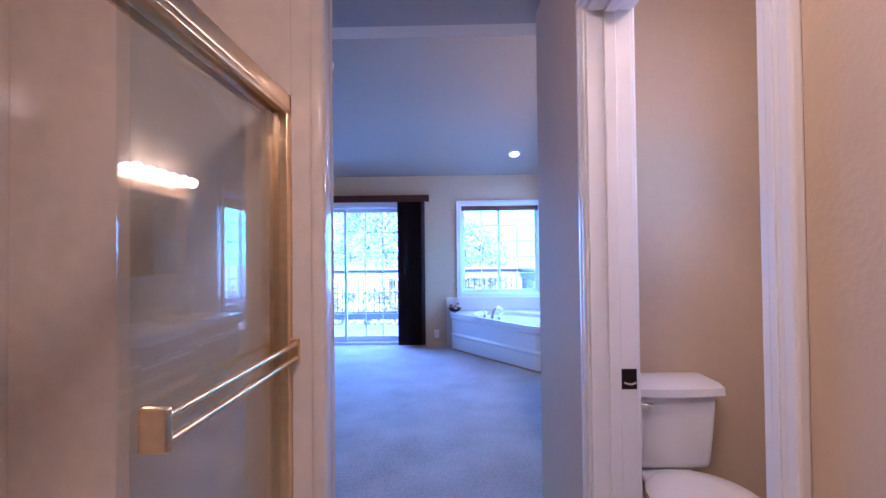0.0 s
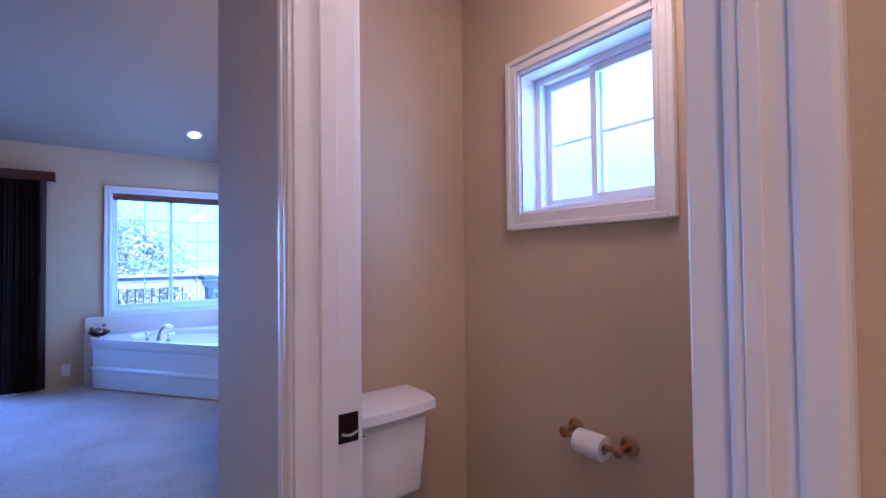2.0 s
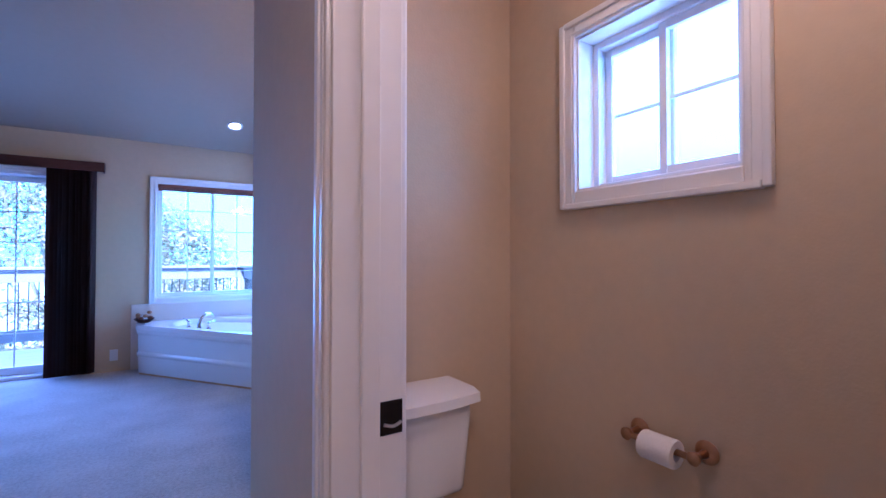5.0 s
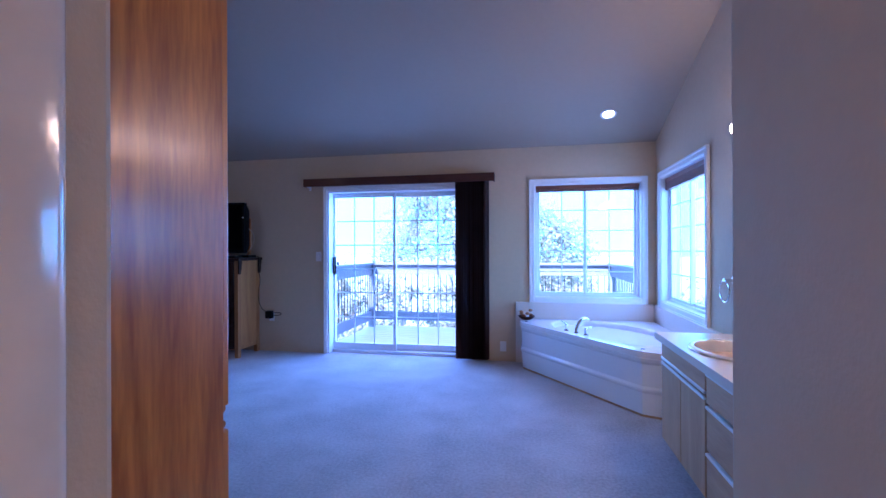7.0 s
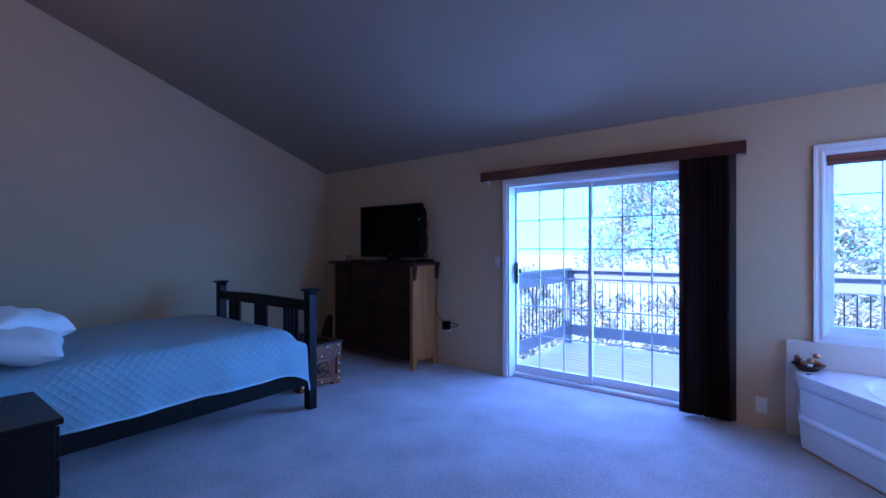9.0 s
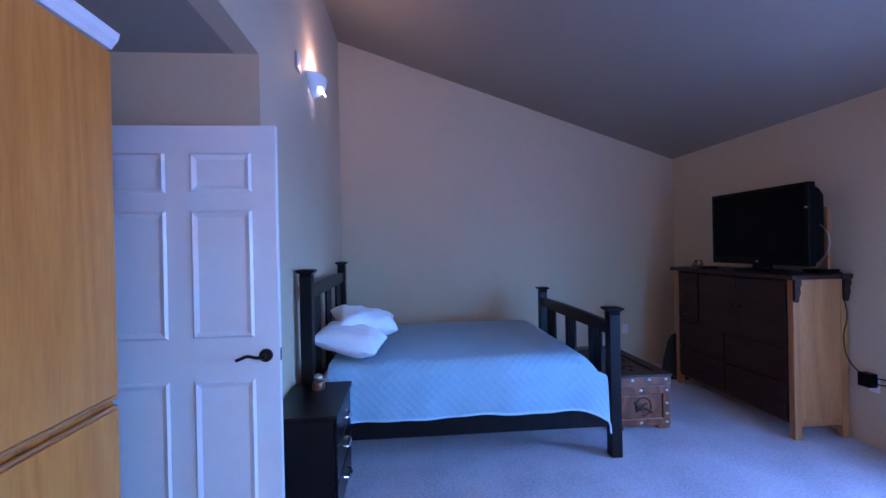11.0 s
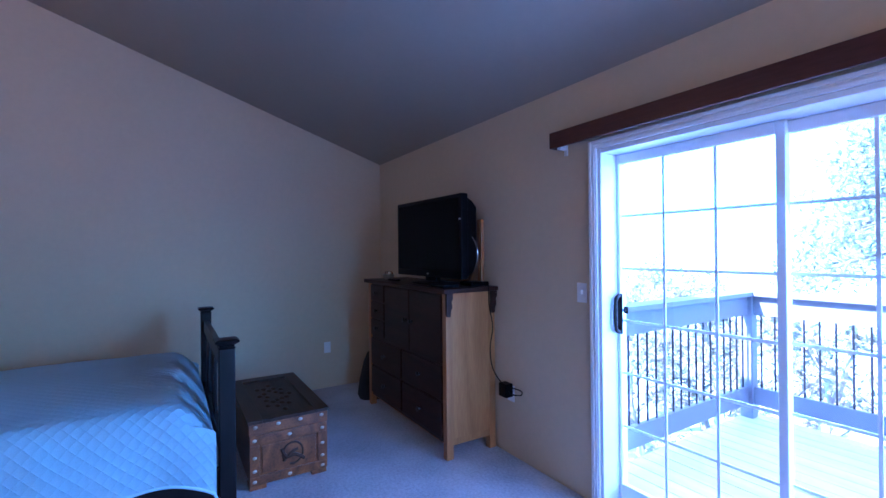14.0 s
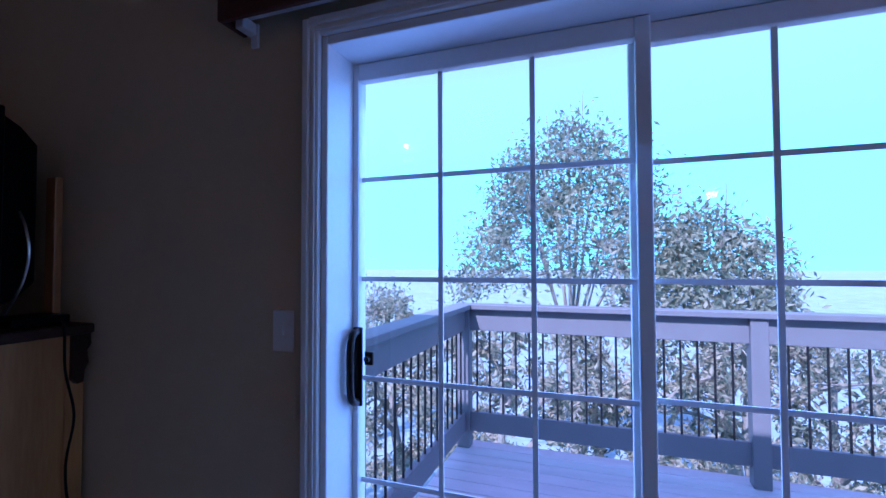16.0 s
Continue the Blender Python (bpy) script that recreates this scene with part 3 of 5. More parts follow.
lever(tdoor, (1.42, 1.01, 0.93), (0, 1, 0), (-1, 0, 0))
bm = shape()
box(bm, (0.703, 1.6675, 0.885), (0.7475, 1.6705, 0.945), 0.003)
strike = part("strike_plate", bm, OILED, tdoor, "dark bronze strike plate")
bm = shape()
tube(bm, curve([(0.71, 1.6665, 0.905), (0.728, 1.6655, 0.900), (0.744, 1.6665, 0.905)]), 0.003, 6)
part("lip", bm, NICKEL, strike)


# ---- linen cabinet ----
cab = thing("linen_cabinet", (-0.9, 2.26, 0), "tall honey oak linen cabinet with finger-pull doors", "cabinet")
bm = shape()
box(bm, (-1.85, 2.072, 0.09), (-0.382, 2.443, 2.175), 0.002)
part("body", bm, OAK, cab)
bm = shape()
box(bm, (-1.79, 2.10, 0.0), (-0.39, 2.40, 0.09))
part("toe_kick", bm, OAK_X, cab)
for a, b in ((-1.848, -1.115), (-1.111, -0.384)):
    for c, d in ((0.10, 0.889), (0.942, 2.165)):
        bm = shape()
        box(bm, (a, 2.4435, c), (b, 2.463, d), 0.003)
        dr = part("cabinet_door", bm, HONEY, cab)
    for z0, z1 in ((0.891, 0.906), (0.925, 0.94)):
        bm = shape()
        tube(bm, [(a + 0.01, 2.457, (z0 + z1) / 2), (b - 0.01, 2.457, (z0 + z1) / 2)], 0.0085, 10)
        part("finger_pull", bm, OAK_X, cab, "rounded oak finger pull", True)
bm = shape()
prof = [(2.072, 2.175), (2.465, 2.175), (2.475, 2.19), (2.488, 2.205), (2.495, 2.23), (2.072, 2.23)]
prism(bm, prof, "x", -1.85, -0.362)
part("crown", bm, TRIM, cab, "pale crown moulding")

# ---- shower ----
sh = tagged(new("shower_walls"), "beige cultured marble shower walls", "shower wall", kind="structure")
bars(sh, "y", [(-1.40, -0.46, 0.12, 0.15, 0, ZC), (-1.43, -1.40, 0.12, 1.95, 0, ZC), (-1.40, -0.46, 1.92, 1.95, 0, ZC)], MARBLE, "wall_panel", 0.002)
bm = shape()
box(bm, (-1.40, 0.15, 0.0), (-0.47, 1.92, 0.06), 0.01)
part("shower_pan", bm, MARBLE, sh)
bm = shape()
box(bm, (-0.47, 0.15, 0), (-0.36, 1.92, 0.11), 0.015, 3)
part("sill", bm, MARBLE, sh)
# polished edge that wraps the end of the wall
bm = shape()
box(bm, (-0.361, 1.909, 0.0), (-0.262, 1.9185, ZC - 0.002), 0.002)
box(bm, (-0.47, 1.909, 1.862), (-0.361, 1.9185, ZC - 0.002), 0.0)
part("edge_panel", bm, MARBLE, sh)
bm = shape()
box(bm, (-0.30, 1.905, 0.0), (-0.243, 2.012, ZC - 0.002), 0.02, 5)
part("edge_trim", bm, MARBLE, sh, smooth=True)
sd = thing("shower_door", (-0.4, 0.93, 0.11), "brass-framed sliding glass shower door with towel bars", "shower door")
bm = shape()
box(bm, (-0.452, 0.15, 1.80), (-0.362, 1.92, 1.86), 0.008, 3)
box(bm, (-0.452, 0.155, 1.78), (-0.442, 1.915, 1.805), 0.002)
box(bm, (-0.372, 0.155, 1.785), (-0.362, 1.915, 1.805), 0.002)
part("header_rail", bm, BRASS, sd, smooth=True)
for y, sgn in ((0.15, 1), (1.92, -1)):
    bm = shape()
    for x0_, x1_, w0, w1 in ((-0.452, -0.362, 0.0, 0.016), (-0.452, -0.425, 0.016, 0.045), (-0.395, -0.362, 0.016, 0.045)):
        ya, yb = sorted((y + sgn * w0, y + sgn * w1))
        box(bm, (x0_, ya, 0.11), (x1_, yb, 1.80), 0.003)
    part("side_jamb", bm, BRASS, sd)
bm = shape()
box(bm, (-0.452, 0.17, 0.11), (-0.362, 1.90, 0.14), 0.004)
part("bottom_track", bm, BRASS, sd)
for x, a, b in ((-0.393, 1.165, 1.885), (-0.438, 1.19, 1.875)):
    bm = shape()
    box(bm, (x, a, 0.145), (x + 0.006, b, 1.79), 0.001)
    p = part("glass_panel", bm, SHOWER_GLASS, sd, "clear glass panel")
    p.visible_shadow = False
    if x > -0.4:
        for y in (1.185, 1.895):
            bm = shape()
            box(bm, (-0.386, y - 0.01, 0.915), (-0.33, y + 0.01, 1.0), 0.004)
            part("bar_bracket", bm, BRASS, sd)
        for z in (0.933, 0.982):
            bm = shape()
            cyl(bm, (-0.34, 1.19, z), (-0.34, 1.89, z), 0.008, n=14)
            part("towel_bar", bm, BRASS, sd, smooth=True)

# ---- toilet ----
wc = thing("toilet", (1.075, 2.0, 0), "white porcelain toilet with the lid shut", "toilet")
bm = shape()
vs = box(bm, (0.87, 2.165, 0.40), (1.28, 2.345, 0.713), 0.035, 4)
for v in vs:
    if v.co.z < 0.55:
        v.co.x = 1.075 + (v.co.x - 1.075) * 0.9
        v.co.y = 2.345 + (v.co.y - 2.345) * 0.93
part("tank", bm, PORCELAIN, wc, smooth=True)
bm = shape()
n = 14
rows = []
for i in range(n + 1):
    u = -1 + 2 * i / n
    bow = 0.022 * (1 - u * u)
    rows.append([bm.verts.new((1.075 + 0.218 * u, y, z)) for y, z in ((2.35, 0.713), (2.35, 0.753), (2.19 - bow, 0.753 + 0.006 * (1 - u * u)), (2.152 - bow, 0.743), (2.148 - bow, 0.713))])
for a, b in zip(rows, rows[1:]):
    for k in range(5):
        bm.faces.new((a[k], b[k], b[(k + 1) % 5], a[(k + 1) % 5]))
bm.faces.new(rows[0]), bm.faces.new(rows[-1][::-1])
bmesh.ops.bevel(bm, geom=[e for e in bm.edges if e.calc_face_angle(0) > 0.8], offset=0.009, segments=3, profile=0.5, affect="EDGES")
part("tank_lid", bm, PORCELAIN, wc, smooth=True)


def oval(cx, cy, rx, front, back, n=28):
    return [(cx + rx * math.cos(a), cy + (back if math.sin(a) > 0 else front) * math.sin(a)) for a in [k * 2 * math.pi / n for k in range(n)]]


def loft(bm, rings, close=True):
    """Joins rings of points given as lists of (x, y, z)."""
    vs = [[bm.verts.new(p) for p in r] for r in rings]
    n = len(vs[0])
    for a, b in zip(vs, vs[1:]):
        for k in range(n):
            bm.faces.new((a[k], a[(k + 1) % n], b[(k + 1) % n], b[k]))
    if close:
        bm.faces.new(vs[0][::-1]), bm.faces.new(vs[-1])


bm = shape()
loft(bm, [[(x, y, z) for x, y in oval(1.075, cy, rx, fr, bk)] for z, cy, rx, fr, bk in
          ((0.0, 1.98, 0.11, 0.22, 0.2), (0.06, 1.98, 0.105, 0.2, 0.2), (0.2, 1.95, 0.12, 0.23, 0.2), (0.32, 1.92, 0.165, 0.27, 0.22), (0.385, 1.91, 0.182, 0.285, 0.24), (0.40, 1.91, 0.18, 0.283, 0.24))])
part("bowl", bm, PORCELAIN, wc, smooth=True)
bm = shape()
box(bm, (0.96, 2.1, 0.36), (1.19, 2.3, 0.40), 0.02, 3)
part("tank_shelf", bm, PORCELAIN, wc, smooth=True)
bm = shape()
loft(bm, [[(x, y, z) for x, y in oval(1.075, 1.91, rx, fr, bk)] for z, rx, fr, bk in ((0.402, 0.186, 0.29, 0.2), (0.416, 0.19, 0.295, 0.205), (0.42, 0.186, 0.29, 0.2))])
part("seat", bm, PORCELAIN, wc, smooth=True)
bm = shape()
loft(bm, [[(x, y, z) for x, y in oval(1.075, 1.91, rx, fr, bk)] for z, rx, fr, bk in ((0.422, 0.188, 0.292, 0.2), (0.436, 0.19, 0.296, 0.204), (0.446, 0.17, 0.27, 0.185), (0.45, 0.1, 0.18, 0.12))])
part("lid", bm, PORCELAIN, wc, smooth=True)
bm = shape()
cyl(bm, (0.93, 2.165, 0.69), (0.93, 2.145, 0.69), 0.013)
tube(bm, [(0.93, 2.148, 0.69), (0.96, 2.14, 0.687), (1.0, 2.14, 0.68)], 0.006)
part("flush_lever", bm, CHROME, wc, smooth=True)
bm = shape()
tube(bm, curve([(0.86, 2.34, 0.16), (0.86, 2.28, 0.16), (0.88, 2.25, 0.25), (0.93, 2.25, 0.40)]), 0.006)
cyl(bm, (0.86, 2.36, 0.16), (0.86, 2.345, 0.16), 0.025)
part("supply_hose", bm, CHROME, wc, smooth=True)

tp = thing("paper_holder", (1.6, 1.67, 0.68), "antique bronze toilet paper holder on the wall", "paper holder")
for y in (1.765, 1.57):
    bm = shape()
    lathe(bm, [(0.03, 0), (0.032, 0.004), (0.024, 0.012), (0.012, 0.016), (0.009, 0.05), (0.012, 0.056), (0.018, 0.066), (0.018, 0.074), (0.01, 0.082), (0, 0.084)], (1.61, y, 0.68), 20, pose(0, 0, 0, 0, -90))
    part("post", bm, BRONZE, tp, smooth=True)
bm = shape()
cyl(bm, (1.545, 1.577, 0.678), (1.545, 1.758, 0.678), 0.009, n=12)
part("roller", bm, BRONZE, tp, smooth=True)
bm = shape()
ring = lambda r, y: [(1.545 + r * math.cos(a), y, 0.67 + r * math.sin(a)) for a in [k * 2 * math.pi / 28 for k in range(28)]]
loft(bm, [ring(0.018, 1.617), ring(0.037, 1.617), ring(0.039, 1.621), ring(0.039, 1.71), ring(0.037, 1.714), ring(0.018, 1.714), ring(0.018, 1.617)], False)
tagged(part("toilet_paper", bm, PAPER, smooth=True), "white toilet paper roll on a bronze holder", "toilet paper")

# ---- corner bathtub ----
tub = thing("bathtub", (0.9, 6.0, 0), "white acrylic corner bathtub with a ribbed apron", "bathtub")
OUT = [(0.165, 6.66), (0.165, 6.41), (1.095, 5.17), (1.28, 5.1), (1.575, 5.1), (1.575, 6.66)]


def inset(poly, d):
    """The outline moved inwards by d."""
    n, out = len(poly), []
    for i in range(n):
        p, a, b = Vector(poly[i]), Vector(poly[i - 1]), Vector(poly[(i + 1) % n])
        e, f = (p - a).normalized(), (b - p).normalized()
        ne, nf = Vector((-e.y, e.x)), Vector((-f.y, f.x))
        s = (ne + nf).normalized()
        out.append(p + s * d / max(0.3, s.dot(ne)))
    return [tuple(v) for v in out]


def profile_apron(bm, poly, rows):
    rings = [[bm.verts.new((*q, z)) for q in inset(poly, d)] for z, d in rows]
    for a, b in zip(rings, rings[1:]):
        for k in range(len(poly)):
            j = (k + 1) % len(poly)
            bm.faces.new((a[k], a[j], b[j], b[k]))
    return rings


bm = shape()
r = profile_apron(bm, OUT, [(0.02, 0.03), (0.185, 0.02), (0.205, 0.011), (0.218, 0.012), (0.236, 0.026), (0.405, 0.022), (0.425, 0.012), (0.448, 0.01), (0.452, 0.018)])
part("apron", bm, ACRYLIC, tub)
bm = shape()
r = profile_apron(bm, OUT, [(0.0, 0.036), (0.03, 0.034)])
part("base_strip", bm, MAPLE_Y, tub, "narrow wood strip at the carpet")
# rim and basin: the outline blends to an oval that sinks
N = 72


def along(poly, n):
    pts = [Vector(p) for p in poly]
    ls = [(pts[(i + 1) % len(pts)] - pts[i]).length for i in range(len(pts))]
    total, out = sum(ls), []
    for k in range(n):
        s, i = total * k / n, 0
        while s > ls[i]:
            s -= ls[i]
            i += 1
        out.append(pts[i].lerp(pts[(i + 1) % len(pts)], s / ls[i]))
    return out


edge = along(OUT, N)
cx, cy = 1.02, 6.0
ov = []
for p in edge:
    a = math.atan2(p.y - cy, p.x - cx)
    # long axis of the basin runs along the front
    t = a - radians(-53)
    rr = 1 / math.sqrt((math.cos(t) / 0.70) ** 2 + (math.sin(t) / 0.40) ** 2)
    ov.append(Vector((cx + rr * math.cos(a), cy + rr * math.sin(a))))
bm = shape()
rings = []
for z, f, g in ((0.455, 0.0, 1.0), (0.492, 0.0, 1.0), (0.503, 0.012, 1.0), (0.505, 0.5, 1.0), (0.505, 0.93, 1.0), (0.5, 1.0, 1.0), (0.482, 1.0, 0.97), (0.40, 1.0, 0.93), (0.22, 1.0, 0.86), (0.13, 1.0, 0.76), (0.11, 1.0, 0.5), (0.11, 1.0, 0.05)):
    ring_ = []
    for p, q in zip(edge, ov):
        c = Vector((cx, cy)) + (q - Vector((cx, cy))) * g
        w = p.lerp(c, f)
        ring_.append((w.x, w.y, z))
    rings.append(ring_)
loft(bm, rings)
part("rim_and_basin", bm, ACRYLIC, tub, smooth=True)
for p in ((0.235, 6.43), (1.13, 5.25)):
    bm = shape()
    cyl(bm, (*p, 0.504), (*p, 0.508), 0.018, 0.016, 18)
    part("air_button", bm, CHROME, tub, smooth=True)
bm = shape()
lathe(bm, [(0.03, 0), (0.03, 0.004), (0.0, 0.006)], (1.33, 6.18, 0.30), 18, look((0, 0, 0), (1, 1, -0.1)) @ pose(0, 0, 0, 180))
part("overflow", bm, CHROME, tub, smooth=True)
# splash ledge round the tub
led = tagged(new("tub_ledge"), "cream panel ledge between bathtub and windows", "ledge", kind="structure")
bars(led, "y", [(0.115, 1.575, 6.665, 6.70, 0, 0.685)], COUNTER, "panel", 0.006)
bars(led, "x", [(5.0, 6.665, 1.576, 1.61, 0.0, 0.685)], COUNTER, "panel", 0.006)

fc = thing("tub_faucet", (0.69, 5.84, 0.505), "chrome bathtub spout with two lever handles", "faucet")
d = Vector((1.095 - 0.165, 5.17 - 6.41, 0)).normalized()
side = Vector((-d.y, d.x, 0))
c0 = Vector((0.165, 6.41, 0.505)) + d * 0.78 + side * 0.08
bm = shape()
lathe(bm, [(0.026, 0), (0.026, 0.006), (0.02, 0.012), (0.018, 0.05)], c0, 16)
tube(bm, curve([c0 + Vector((0, 0, 0.04)), c0 + side * 0.02 + Vector((0, 0, 0.085)), c0 + side * 0.075 + Vector((0, 0, 0.125)), c0 + side * 0.13 + Vector((0, 0, 0.118)), c0 + side * 0.155 + Vector((0, 0, 0.10))]), [0.016] * 9 + [0.018] * 14 + [0.014] * 10, 12)
part("spout", bm, CHROME, fc, smooth=True)
for s in (-0.14, 0.12):
    p = c0 + d * s
    bm = shape()
    lathe(bm, [(0.024, 0), (0.024, 0.006), (0.017, 0.012), (0.015, 0.045), (0.019, 0.055), (0.012, 0.068), (0, 0.072)], p, 16)
    tube(bm, curve([p + Vector((0, 0, 0.058)), p - d * 0.04 * (1 if s < 0 else -1) + Vector((0, 0, 0.075)), p - d * 0.075 * (1 if s < 0 else -1) + Vector((0, 0, 0.084))]), [0.009] * 8 + [0.007] * 9, 8)
    part("lever", bm, CHROME, fc, smooth=True)

# dish of ornaments on the tub corner
dish = thing("ornament_dish", (0.23, 6.58, 0.505), "dark wooden dish heaped with shells and a small white jar", "dish")
bm = shape()
lathe(bm, [(0.0, 0.004), (0.045, 0.0), (0.06, 0.008), (0.085, 0.03), (0.095, 0.042), (0.088, 0.042), (0.06, 0.02), (0.0, 0.016)], (0.235, 6.565, 0.5065), 24)
part("dish_body", bm, CHERRY, dish, smooth=True)
bm = shape()
lathe(bm, [(0.0, 0), (0.03, 0), (0.036, 0.02), (0.03, 0.05), (0.018, 0.058), (0.02, 0.065), (0, 0.066)], (0.228, 6.555, 0.527), 18)
part("jar", bm, PORCELAIN, dish, smooth=True)
for k in range(9):
    a = k * 0.7
    bm = shape()
    ball(bm, (0.235 + 0.058 * math.cos(a), 6.565 + 0.055 * math.sin(a), 0.552 + 0.035 * (k % 3) * (k / 9)), 0.022, 1.1, 0.9, 0.8, 10)
    part("shell", bm, BRONZE if k % 3 else CARVED, dish, smooth=True)

# ---- vanity ----
van = thing("vanity_cabinet", (1.34, 3.55, 0), "pale oak bathroom vanity with doors and drawers", "cabinet")
bm = shape()
box(bm, (1.10, 2.46, 0.09), (1.607, 4.585, 0.715), 0.002)
part("body", bm, MAPLE, van)
bm = shape()
box(bm, (1.16, 2.47, 0), (1.60, 4.575, 0.09))
part("toe_kick", bm, MAPLE_Y, van)


def front(name, y0, y1, z0, z1, pull_z):
    bm = shape()
    box(bm, (1.081, y0, z0), (1.0995, y1, z1), 0.004)
    ob = part(name, bm, MAPLE if name == "cabinet_door" else MAPLE_Y, van)
    bm = shape()
    box(bm, (1.074, y0, pull_z - 0.009), (1.0985, y1, pull_z + 0.009), 0.007, 3)
    part("finger_pull", bm, TRIM, ob, "pale rounded finger pull")


front("drawer_front", 3.875, 4.57, 0.61, 0.70, 0.605)
front("cabinet_door", 4.225, 4.57, 0.105, 0.585, 0.575)
front("cabinet_door", 3.875, 4.218, 0.105, 0.585, 0.575)
for z0, z1 in ((0.56, 0.70), (0.34, 0.545), (0.105, 0.325)):
    front("drawer_front", 3.25, 3.86, z0, z1, z1 - 0.004)
front("drawer_front", 2.48, 3.24, 0.61, 0.70, 0.605)
front("cabinet_door", 2.86, 3.24, 0.105, 0.585, 0.575)
front("cabinet_door", 2.48, 2.85, 0.105, 0.585, 0.575)

SINKS = (4.08, 2.95)
top = thing("vanity_counter", (1.33, 3.55, 0.715), "cream laminate vanity counter with a low backsplash", "counter")
bm = shape()
# one slab with an oval hole for each bowl
X0, X1, Z0, Z1 = 1.05, 1.609, 0.7155, 0.757


def slab_piece(y0, y1, hole=None):
    """Top and underside of a stretch of the counter, round an oval hole if there is one."""
    if hole is None:
        for z in (Z0, Z1):
            bm.faces.new([bm.verts.new((x, y, z)) for x, y in ((X0, y0), (X1, y0), (X1, y1), (X0, y1))])
        return
    corners = [math.atan2(y - hole, x - 1.3075) % (2 * math.pi) for x in (X0, X1) for y in (y0, y1)]
    turns = sorted([k * math.pi / 20 for k in range(40)] + corners)
    inner, outer = [], []
    for a in turns:
        u, v = math.cos(a), math.sin(a)
        inner.append((1.3075 + 0.185 * u, hole + 0.235 * v))
        k = min(((X1 if u > 0 else X0) - 1.3075) / u if abs(u) > 1e-6 else 9, ((y1 if v > 0 else y0) - hole) / v if abs(v) > 1e-6 else 9)
        outer.append((1.3075 + k * u, hole + k * v))
    loops = [[bm.verts.new((x, y, z)) for x, y in pts] for pts, z in ((outer, Z0), (inner, Z0), (inner, Z1), (outer, Z1))]
    for p, q in zip(loops, loops[1:]):
        for k in range(len(turns)):
            j = (k + 1) % len(turns)
            bm.faces.new((p[k], p[j], q[j], q[k]))


cuts = [2.458]
for s_ in sorted(SINKS):
    slab_piece(cuts[-1], s_ - 0.24)
    slab_piece(s_ - 0.24, s_ + 0.24, s_)
    cuts += [s_ - 0.24, s_ + 0.24]
slab_piece(cuts[-1], 4.605)
cuts.append(4.605)
for y0, y1 in zip(cuts, cuts[1:]):
    for x in (X0, X1):
        bm.faces.new([bm.verts.new((x, y, z)) for y, z in ((y0, Z0), (y1, Z0), (y1, Z1), (y0, Z1))])
for y in (cuts[0], cuts[-1]):
    bm.faces.new([bm.verts.new((x, y, z)) for x, z in ((X0, Z0), (X1, Z0), (X1, Z1), (X0, Z1))])
bmesh.ops.remove_doubles(bm, verts=bm.verts, dist=0.0005)
part("slab", bm, COUNTER, top)
bm = shape()
box(bm, (1.59, 2.458, 0.758), (1.609, 4.605, 0.845), 0.004)
part("backsplash", bm, COUNTER, top)
for s in SINKS:
    sk = thing("sink_basin", (1.3, s, 0.757), "biscuit porcelain oval drop-in sink", "sink", "vanity sinks")
    bm = shape()
    loft(bm, [[(1.3 + rx * math.cos(a), s + ry * math.sin(a), z) for a in [k * 2 * math.pi / 40 for k in range(40)]] for z, rx, ry in
              ((0.7575, 0.212, 0.262), (0.766, 0.21, 0.26), (0.772, 0.2, 0.25), (0.772, 0.182, 0.232), (0.762, 0.17, 0.22), (0.72, 0.155, 0.2), (0.66, 0.12, 0.155), (0.63, 0.06, 0.08), (0.628, 0.02, 0.02))], False)
    part("bowl", bm, BISCUIT, sk, smooth=True)
    bm = shape()
    lathe(bm, [(0.0, 0), (0.022, 0), (0.022, 0.003), (0.0, 0.004)], (1.3, s, 0.629), 16)
    part("drain", bm, BRASS, sk, smooth=True)
    f = thing("sink_faucet", (1.475, s, 0.772), "brass sink faucet with two knob handles", "faucet", "vanity faucets")
    bm = shape()
    tube(bm, curve([(1.47, s, 0.772), (1.47, s, 0.83), (1.44, s, 0.86), (1.39, s, 0.85), (1.365, s, 0.825)]), 0.013, 12)
    lathe(bm, [(0.026, 0), (0.024, 0.01), (0.016, 0.02)], (1.47, s, 0.7725), 16)
    part("spout", bm, BRASS, f, smooth=True)
    for dy in (-0.1, 0.1):
        bm = shape()
        lathe(bm, [(0.026, 0), (0.024, 0.01), (0.014, 0.018), (0.012, 0.04), (0.024, 0.048), (0.026, 0.068), (0.016, 0.08), (0, 0.082)], (1.475, s + dy, 0.7725), 12)
        part("knob", bm, BRASS, f, smooth=True)

sp = thing("soap_dispenser", (1.5, 4.43, 0.757), "dark bronze soap bottle with a pump", "soap dispenser")
bm = shape()
lathe(bm, [(0.0, 0), (0.042, 0), (0.048, 0.012), (0.044, 0.05), (0.026, 0.078), (0.02, 0.085), (0.036, 0.098), (0.03, 0.102), (0, 0.102)], (1.5, 4.43, 0.7585), 20)
part("bottle", bm, BRONZE, sp, smooth=True)
bm = shape()
cyl(bm, (1.5, 4.43, 0.86), (1.5, 4.43, 0.885), 0.006)
tube(bm, [(1.5, 4.43, 0.885), (1.475, 4.43, 0.887), (1.455, 4.43, 0.88)], 0.006)
part("pump", bm, NICKEL, sp, smooth=True)

